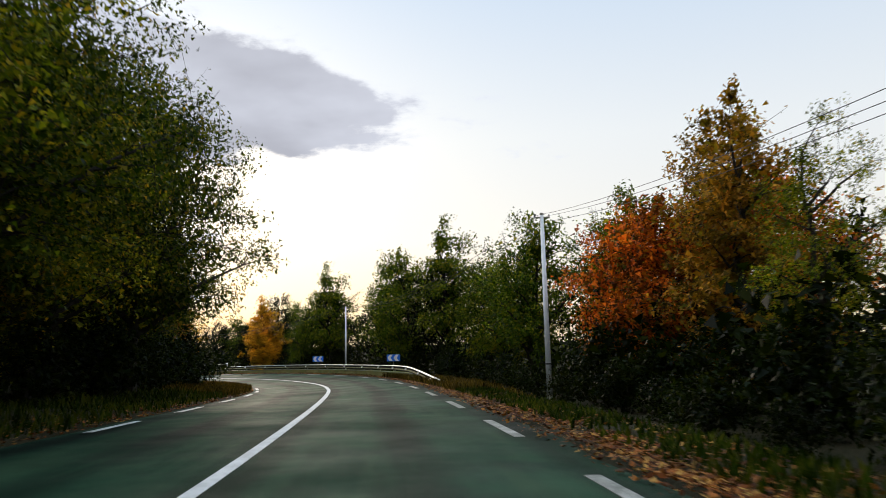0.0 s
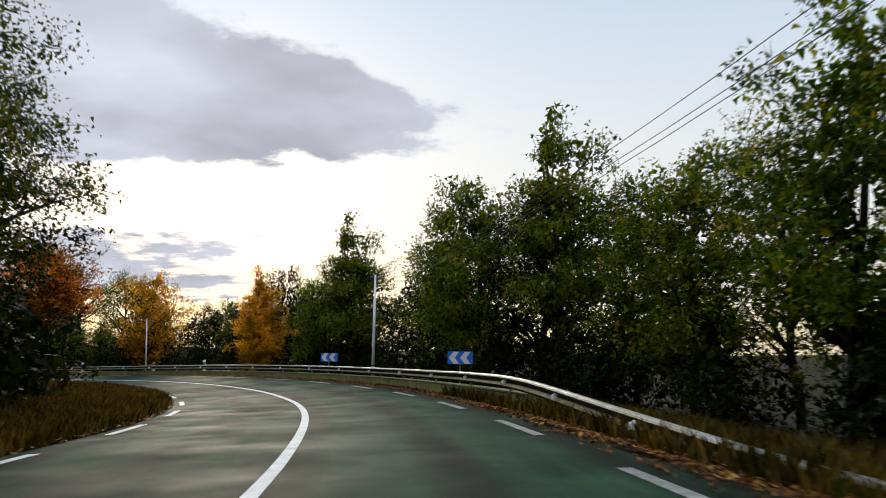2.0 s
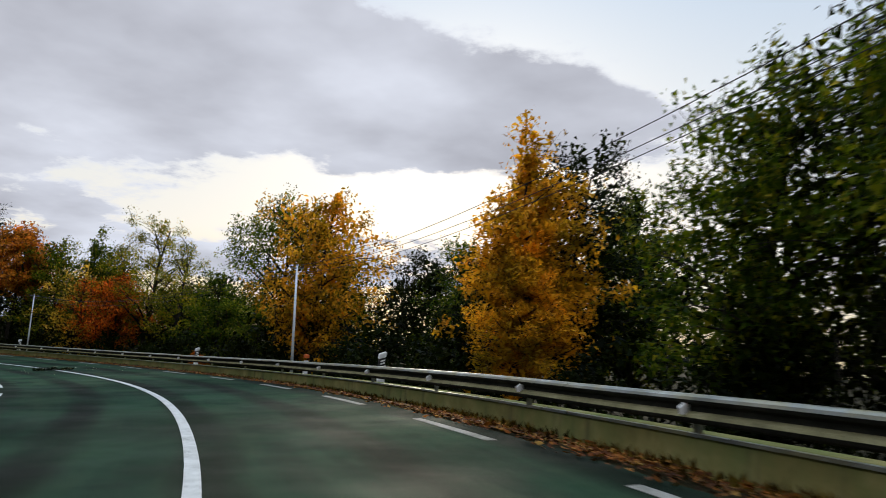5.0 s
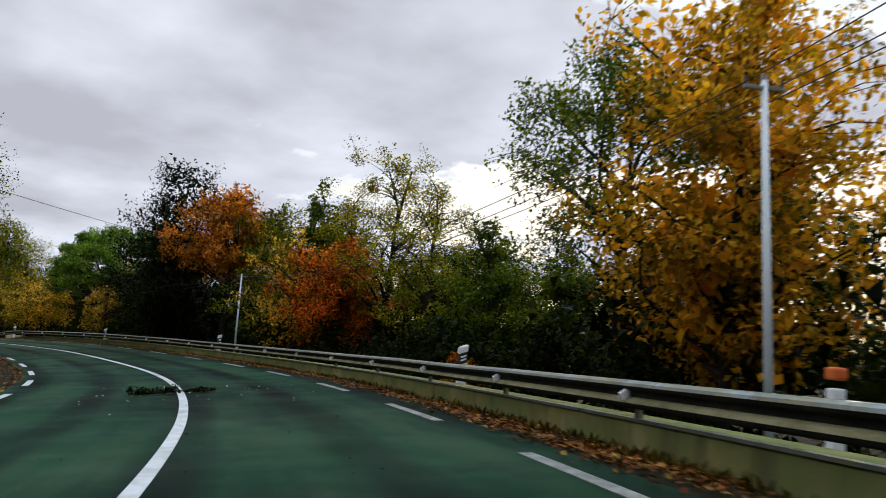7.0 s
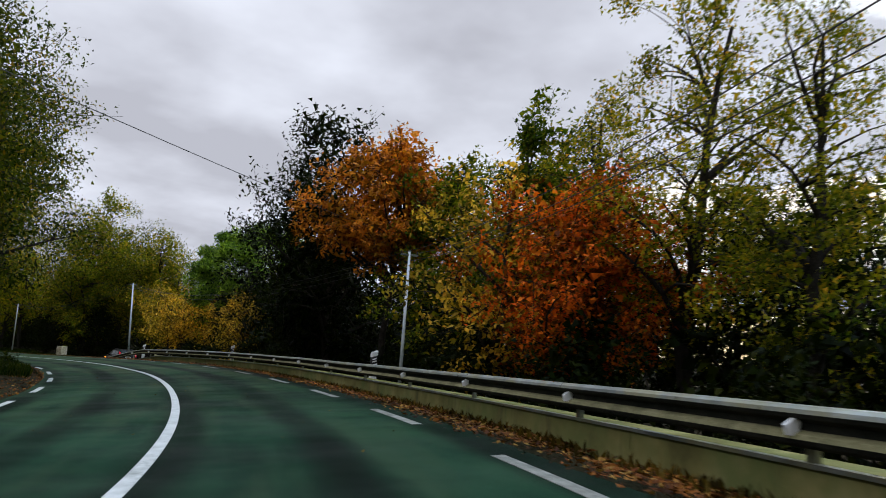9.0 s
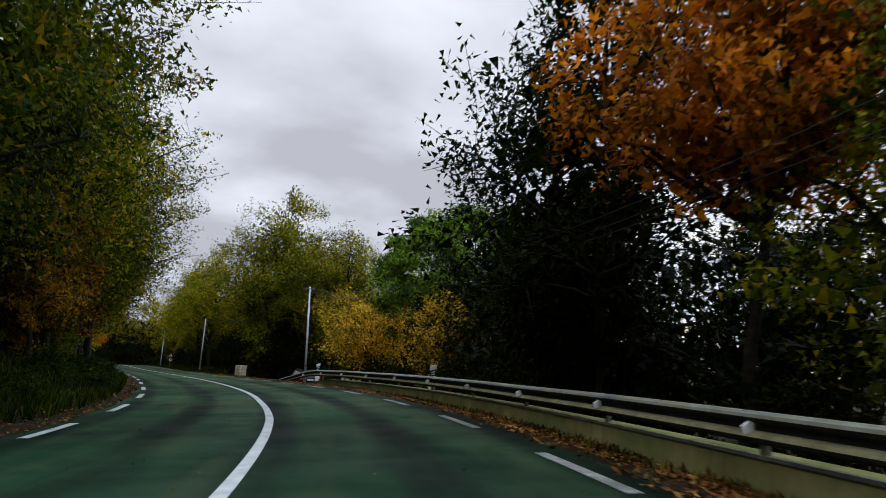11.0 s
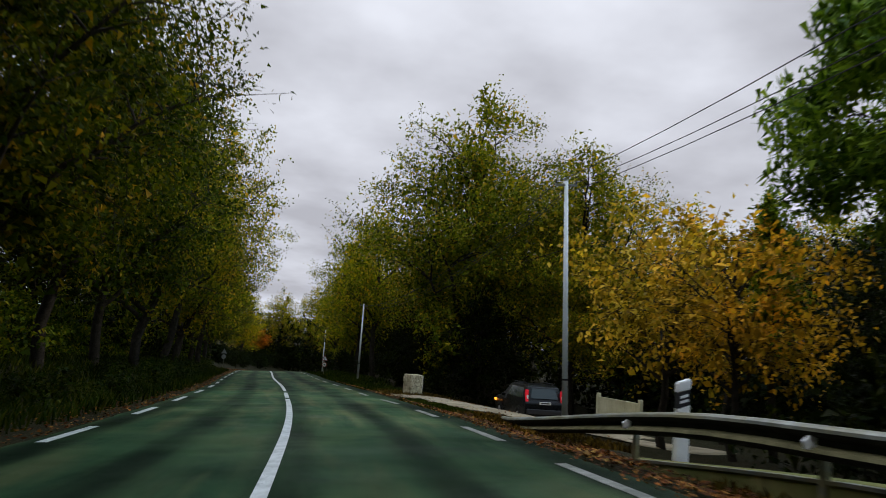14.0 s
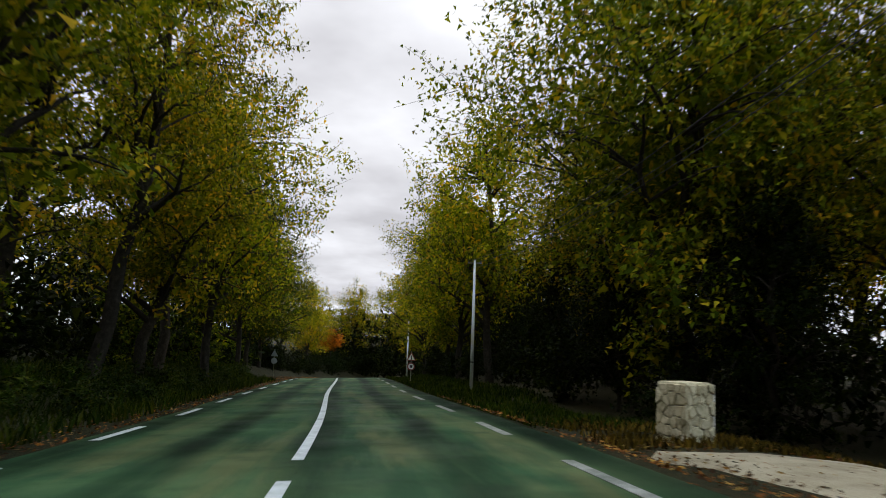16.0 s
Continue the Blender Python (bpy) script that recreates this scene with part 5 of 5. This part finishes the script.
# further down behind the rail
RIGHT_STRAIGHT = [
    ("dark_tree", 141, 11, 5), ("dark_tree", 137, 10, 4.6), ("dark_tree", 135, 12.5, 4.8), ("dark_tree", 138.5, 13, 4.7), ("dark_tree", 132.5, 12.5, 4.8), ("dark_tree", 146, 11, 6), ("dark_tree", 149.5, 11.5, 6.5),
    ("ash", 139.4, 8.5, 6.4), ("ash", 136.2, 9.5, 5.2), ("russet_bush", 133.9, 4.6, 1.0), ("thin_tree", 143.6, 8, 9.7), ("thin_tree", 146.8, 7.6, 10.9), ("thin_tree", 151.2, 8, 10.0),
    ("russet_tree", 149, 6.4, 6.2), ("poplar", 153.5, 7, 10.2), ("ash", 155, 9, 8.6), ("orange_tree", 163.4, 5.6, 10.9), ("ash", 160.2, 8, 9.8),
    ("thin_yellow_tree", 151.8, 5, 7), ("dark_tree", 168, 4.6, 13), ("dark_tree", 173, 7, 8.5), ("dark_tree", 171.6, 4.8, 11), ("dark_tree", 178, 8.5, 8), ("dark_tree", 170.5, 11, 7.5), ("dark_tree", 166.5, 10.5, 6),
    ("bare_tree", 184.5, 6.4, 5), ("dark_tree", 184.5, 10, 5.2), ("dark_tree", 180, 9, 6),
]
# round the driveway
RIGHT_DRIVE = [
    ("stone_pine", 193.2, 12, 11.4), ("yellow_tree", 203.6, 7.6, 7), ("conifer", 200.4, 9.0, 6.6), ("dark_tree", 188, 8.2, 7.2), ("dark_tree", 192.5, 10.2, 7.6), ("dark_tree", 184, 9, 7.2), ("yellow_tree", 199.6, 7.4, 5.8), ("thin_yellow_tree", 185.3, 6.4, 5.1),
    ("bare_tree", 209, 13, 7.4), ("tall_oak", 229, 7, 19.4), ("tall_oak", 225, 13.5, 15.5), ("tall_ash", 224, 21, 12.5), ("tall_ash", 219, 27, 12),
    ("tall_ash", 212, 24, 10), ("dark_oak", 235, 13, 17), ("dark_tree", 228, 9, 7), ("dark_tree", 225.5, 7.6, 6), ("dark_tree", 231, 5.8, 5), ("dark_tree", 206, 17.5, 8), ("dark_tree", 212, 17.5, 8.5), ("dark_tree", 209, 20.5, 8), ("dark_tree", 215, 20.5, 8.5), ("dark_tree", 221, 19, 8), ("dark_tree", 218, 17, 9), ("oak", 221.5, 14.5, 9), ("dark_tree", 196, 15.5, 6), ("dark_tree", 190, 14.5, 6), ("dark_tree", 203, 14, 6),
]
# beyond it
RIGHT_FAR = [
    ("tall_ash", 233, 16, 14), ("tall_oak", 239, 8.5, 14.5), ("tall_ash", 247, 4.8, 15), ("tall_ash", 256, 4.4, 14.5), ("tall_oak", 266, 5.2, 14.5),
    ("tall_ash", 276, 4.2, 13.5), ("tall_oak", 288, 6, 13), ("orange_tree", 322, -12, 7), ("tall_ash", 300, 6.5, 12), ("tall_ash", 322, 3, 15), ("tall_ash", 330, -4, 16), ("tall_ash", 333, -12, 16), ("tall_ash", 318, -14, 14), ("dark_tree", 234, 7, 7),
    ("dark_tree", 241, 6.8, 7), ("dark_tree", 249, 7.2, 7), ("dark_tree", 257, 7, 7),
]
# left of the road
LEFT_START = [
    ("oak", 34, -10.2, 12.5), ("dark_oak", 41, -10.9, 13), ("oak", 47, -11.6, 11), ("dark_oak", 50.5, -12.0, 14.5), ("dark_oak", 54, -10.6, 13), ("dark_tree", 59, -15, 9.5),
    ("dark_oak", 70.5, -13.8, 13), ("dark_tree", 50, -16, 11), ("dark_oak", 67, -13.6, 9), ("dark_tree", 73.5, -12.7, 8), ("dark_tree", 72, -18, 8), ("oak", 27, -11, 12),
    ("orange_tree", 88, -11.8, 5.8), ("bare_tree", 95, -10.4, 7), ("bare_tree", 101, -11, 6.2), ("russet_tree", 84, -17, 5.5),
]
# on the left bank
LEFT_BANK = [
    ("dark_tree", 190, -12.8, 7), ("dark_tree", 197, -12.6, 6.5), ("dark_tree", 204, -12.8, 7), ("dark_tree", 211, -12.8, 6.5), ("dark_oak", 163, -11.8, 12.5), ("dark_oak", 174.5, -12.2, 19),
    ("dark_tree", 172, -12.5, 10.5), ("dark_tree", 181, -12.5, 10), ("maroon_tree", 184, -11.2, 8), ("brown_tree", 179, -10.8, 7), ("dark_oak", 191, -11.4, 15.5), ("oak", 185.5, -11.8, 14.5),
    ("dark_oak", 199, -9.6, 13.5), ("dark_oak", 206, -10.6, 14), ("dark_oak", 213, -10.6, 14), ("oak", 220, -10.4, 14.5), ("tall_ash", 229, -13.5, 14),
    ("oak", 236, -10.2, 13.5), ("bright_tree", 244, -9.2, 14.5), ("dark_oak", 250, -10.4, 14.5), ("tall_ash", 259, -10, 14), ("dark_oak", 269, -10.6, 13.5),
    ("dark_oak", 280, -11, 13), ("tall_ash", 293, -11, 12), ("tall_ash", 306, -10.5, 11),
]
FRONT = RIGHT_START + RIGHT_BEND + RIGHT_STRAIGHT + RIGHT_DRIVE + RIGHT_FAR + LEFT_START + LEFT_BANK
for i, (kind, s, off, high) in enumerate(FRONT):
    plant(kind, s, off, high, variant=i % 2 if kind in ("ash", "dark_tree", "oak", "dark_oak", "tall_ash", "tall_oak", "bright_tree", "thin_tree") else 0, level=True)

for s, off, high, lean in ((231.6, -10.5, 15.5, 8), (228.8, -12.4, 16, 6), (240.5, -10.6, 14.5, 5)):
    plant("leaning_oak", s, off, high, level=True, lean=lean)

# the wood behind, row on row
wood = random.Random(3)
# rows -18 and -26 inside the bend stay unseen, added to block light
for o, s0, s1, gap, low, high in ((12.0, 58, 200, 6.2, 5.5, 7.6), (18.0, 54, 300, 8.6, 7.0, 9.0), (24.0, 4, 50, 8.0, 5.0, 6.0), (-17.0, 4, 72, 6.5, 8.0, 11.0), (-25.0, 4, 80, 9.0, 8.0, 11.0), (-18.0, 104, 158, 6.0, 9.0, 12.0), (-26.0, 90, 158, 8.0, 9.0, 12.0),
                                  (-17.5, 160, 214, 7.0, 9.0, 12.0), (-25.0, 160, 214, 9.0, 9.0, 12.5), (-22.0, 250, 310, 8.0, 9.0, 12.0), (12.0, 240, 312, 8.0, 9.0, 11.5)):
    s = float(s0)
    while s < s1:
        # the strip behind the first bend is thin and lets the evening sky through
        if not (182 < s < 224 and 0 < o < 16) and not (o > 0 and (62 < s < 104 and (o > 15 or wood.random() < 0.4) or 128 < s < 146)):
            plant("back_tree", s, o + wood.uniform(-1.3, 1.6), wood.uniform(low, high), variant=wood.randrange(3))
        s += gap * wood.uniform(0.8, 1.2)
for x in range(12):
    plant("back_tree", 316 + 2.4 * x, 16 - 3.6 * x, wood.uniform(9, 12), variant=x % 3)
    plant("back_bush", 313 + 2.4 * x, 15 - 3.6 * x, wood.uniform(4.0, 5.5), variant=x % 2)
    plant("back_bush", 318 + 2.4 * x, 16.5 - 3.6 * x, wood.uniform(4.0, 5.5), variant=x % 2)

# undergrowth, mostly in near-black leaves that paint the shade under the trees
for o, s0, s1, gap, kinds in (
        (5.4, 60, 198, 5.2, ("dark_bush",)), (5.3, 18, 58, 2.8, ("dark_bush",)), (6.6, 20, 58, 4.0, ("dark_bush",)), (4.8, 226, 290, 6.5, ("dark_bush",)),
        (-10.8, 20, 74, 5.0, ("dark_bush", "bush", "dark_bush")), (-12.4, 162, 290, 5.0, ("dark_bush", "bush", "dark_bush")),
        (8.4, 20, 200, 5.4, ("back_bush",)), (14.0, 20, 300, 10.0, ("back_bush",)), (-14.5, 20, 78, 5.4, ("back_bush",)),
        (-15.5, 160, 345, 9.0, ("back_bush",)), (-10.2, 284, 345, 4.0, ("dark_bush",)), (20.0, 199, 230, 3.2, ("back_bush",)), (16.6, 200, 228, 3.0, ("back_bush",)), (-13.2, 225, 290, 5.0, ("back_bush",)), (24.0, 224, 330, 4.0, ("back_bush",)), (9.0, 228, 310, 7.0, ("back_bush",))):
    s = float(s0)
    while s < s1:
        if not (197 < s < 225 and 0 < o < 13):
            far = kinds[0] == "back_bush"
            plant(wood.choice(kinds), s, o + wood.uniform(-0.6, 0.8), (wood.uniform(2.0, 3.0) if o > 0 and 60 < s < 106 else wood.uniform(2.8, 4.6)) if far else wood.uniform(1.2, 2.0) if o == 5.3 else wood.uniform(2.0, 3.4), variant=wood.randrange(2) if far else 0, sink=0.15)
        s += gap * wood.uniform(0.8, 1.2)

# low weeds at the foot of the left bank
s = 164.0
while s < 262:
    plant("weed", s, -8.3 - wood.uniform(0, 1.8), wood.uniform(0.4, 1.1), sink=0.05)
    s += wood.uniform(0.7, 1.6)

# ---- grass, fallen leaves and litter ----


def scatter(name, label, category, count, where, blade, colour, seed, leaf=0.11):
    """Loose blades or leaves on the verge, one mesh of stuff. where(rng, n) gives s, off."""
    rng = np.random.default_rng(seed)
    s, off = where(rng, count)
    rx, ry = side(s)
    x, y, z = line_x(s) + off * rx, line_y(s) + off * ry, lie(s, off)
    p = np.stack([x, y, z], -1)
    n = len(p)
    a = rng.uniform(0, math.tau, n)
    if blade:
        h = blade * rng.uniform(0.45, 1.2, (n, 1))
        w = np.stack([np.cos(a), np.sin(a), 0 * a], -1) * (0.012 + 0.02 * rng.uniform(0, 1, (n, 1)))
        tip = p + np.array([0, 0, 1.0]) * h + np.stack([np.cos(a * 3), np.sin(a * 3), 0 * a], -1) * h * 0.45
        mid = p + (tip - p) * 0.5 + np.array([0, 0, 0.12]) * h
        verts = np.stack([p - w - [0, 0, 0.03], p + w - [0, 0, 0.03], mid + w * 0.7, tip, mid - w * 0.7], 1).reshape(-1, 3)
        i = np.arange(n)[:, None] * 5
        faces = np.concatenate([i + [[0, 1, 2]], i + [[0, 2, 4]], i + [[4, 2, 3]]], 1).reshape(-1, 3)
    else:
        ln = leaf * rng.uniform(0.55, 1.45, (n, 1))
        d = unit(np.stack([np.cos(a), np.sin(a), rng.uniform(-0.35, 0.35, n)], -1))
        w = unit(np.cross(d, np.array([0, 0, 1.0]) + rng.normal(0, 0.35, (n, 3))))
        p = p + np.array([0, 0, 0.02]) + np.array([0, 0, 1.0]) * rng.uniform(0, 0.05, (n, 1))
        verts = np.stack([p - d * ln * 0.5, p + w * ln * 0.3, p + d * ln * 0.5 + [0, 0, 0.015], p - w * ln * 0.3], 1).reshape(-1, 3)
        i = np.arange(n)[:, None] * 4
        faces = np.concatenate([i + [[0, 1, 2]], i + [[0, 2, 3]]], 1).reshape(-1, 3)
    ob = new(name, quick_mesh(name, verts, faces, LEAF[colour]))
    return tagged(ob, label, category, kind="stuff")


def band(s0, s1, o0, o1, power=1.0):
    def where(rng, n):
        s = rng.uniform(s0, s1, n)
        clump = np.sin(s * 1.7) + np.sin(s * 0.61 + 2) + rng.normal(0, 0.9, n)
        u = rng.uniform(0, 1, n) ** power
        keep = clump > -1.1
        return s[keep], (o0 + (o1 - o0) * u)[keep]
    return where


def left_band(s0, s1, d0, d1, power=1.0):
    def where(rng, n):
        s = rng.uniform(s0, s1, n)
        u = rng.uniform(0, 1, n) ** power
        return s, -left_rim(s) - d0 - (d1 - d0) * u
    return where


scatter("leaf_litter", "brown fallen leaves along the verge", "leaf litter", 52000, band(18, 203, 0.14, 1.45, 0.6), 0, "litter", 21, 0.08)
scatter("leaf_litter", "brown fallen leaves along the verge", "leaf litter", 9000, band(18, 66, 0.6, 3.5, 1.4), 0, "litter", 22, 0.08)
scatter("leaf_litter", "brown fallen leaves on the left verge", "leaf litter", 14000, left_band(26, 300, -0.05, 1.6, 1.5), 0, "litter", 23, 0.08)
scatter("leaf_litter", "brown fallen leaves round the driveway", "leaf litter", 2600, band(198, 235, 0.5, 2.2, 1.4), 0, "litter", 24, 0.08)
scatter("leaf_litter", "brown fallen leaves and dirt on the gravel", "leaf litter", 1500, band(203, 220, 0.3, 6.5, 1.2), 0, "litter", 25, 0.07)
scatter("green_grass", "rough grass between road and driveway", "grass", 5000, band(203, 212, 0.8, 1.7), 0.12, "grass", 40)
scatter("dry_grass", "tall dry straw-coloured grass on the verge", "grass", 16000, band(52, 74, 1.0, 4.2), 0.36, "straw", 31)
scatter("dry_grass", "dry straw-coloured grass along the low wall", "grass", 8000, band(66, 190, 1.05, 1.42, 0.6), 0.15, "straw", 32)
scatter("dry_grass", "dry grass round the inside of the bend", "grass", 26000, left_band(58, 112, 0.1, 3.4, 1.2), 0.30, "straw", 33)
scatter("green_grass", "rough green grass on the verge", "grass", 8000, band(18, 66, 1.1, 2.6), 0.18, "grass", 34)
scatter("green_grass", "rough green grass on the left verge", "grass", 16000, left_band(26, 92, 0.3, 5.5), 0.24, "grass", 35)
scatter("green_grass", "rough green grass on the left bank", "grass", 28000, left_band(164, 262, 0.4, 5.0), 0.30, "grass", 36)
scatter("green_grass", "rough green grass by the driveway", "grass", 16000, band(222, 275, 0.7, 4.0), 0.22, "grass", 37)
scatter("dry_grass", "tufts of dry grass beyond the gravel", "grass", 5000, band(218.4, 223.5, 1.2, 9.0, 1.2), 0.16, "straw", 39)
scatter("dry_grass", "rough dry grass at the mouth of the driveway", "grass", 3000, band(194, 203.5, 1.0, 2.2), 0.13, "straw", 38)


def fallen_branch(s, off, seed, size):
    """A broken leafy branch lying across the lane, some leaves turned to show pale undersides."""
    rng = np.random.default_rng(seed)
    stem = [(np.array([x, 0.10 * size * math.sin(3 * x / size + seed), 0.05 + 0.02 * math.sin(5 * x)]), 0.022 * (1.1 - 0.45 * abs(x) / size)) for x in np.linspace(-size, size, 9)]
    lines, c = [stem], [p for p, _ in stem]
    for i in range(13):
        p = stem[rng.integers(1, 8)][0]
        a = rng.uniform(0, math.tau)
        line = limb(rng, p, (math.cos(a), 0.6 * math.sin(a), 0.45), size * rng.uniform(0.22, 0.5), 0.011, 0.5, 4)
        line = [(np.array([q[0], q[1], max(q[2], 0.02)]), r) for q, r in line]
        lines.append(line)
        c += [q for q, _ in line[1:]]
    at = spot(s, off, 0.0)
    at.z = float(surface(s, off))
    ob = thing("fallen_branch", pose(*at, 0, 0, heading(s)) @ pose(0, 0, 0, 0, -float(line_bank(s)), 0), "leafy broken branch lying on the asphalt", "branch", "broken branches on the road")
    v, f = tubes(lines, 5)
    link("stem", v, f, BARK, ob)
    c = np.array(c)
    c[:, 2] = np.abs(c[:, 2]) * 0.8
    for name, count, big, colour, label in (("leaves", 640, 0.075, "dark", "dark green leaves"), ("pale_leaves", 60, 0.075, "pale", "leaves showing pale undersides")):
        v, f = leaves(rng, c, np.tile([0, 0, 1.0], (len(c), 1)), count, 0.07 * size, big)
        v[:, 2] = np.maximum(v[:, 2] * 0.95, 0.008)
        ob2 = new(name, quick_mesh(name, v, f, LEAF[colour]))
        ob2.parent = ob
        ob2["label"] = label


fallen_branch(130.4, -3.95, 4, 0.50)
fallen_branch(130.7, -3.05, 5, 0.30)


def loose_leaves():
    def where(rng, n):
        s = rng.uniform(112, 165, n)
        return s, -rng.uniform(0.2, 6.8, n)
    scatter("loose_leaves", "single dead leaves on the asphalt", "leaf litter", 150, where, 0, "straw", 41, 0.045)
    scatter("loose_leaves", "pale torn leaves scattered round the branch", "leaf litter", 42, lambda rng, n: (129.8 + rng.normal(0, 2.2, n), -rng.uniform(0.8, 6.2, n)), 0, "pale", 42, 0.055)


loose_leaves()
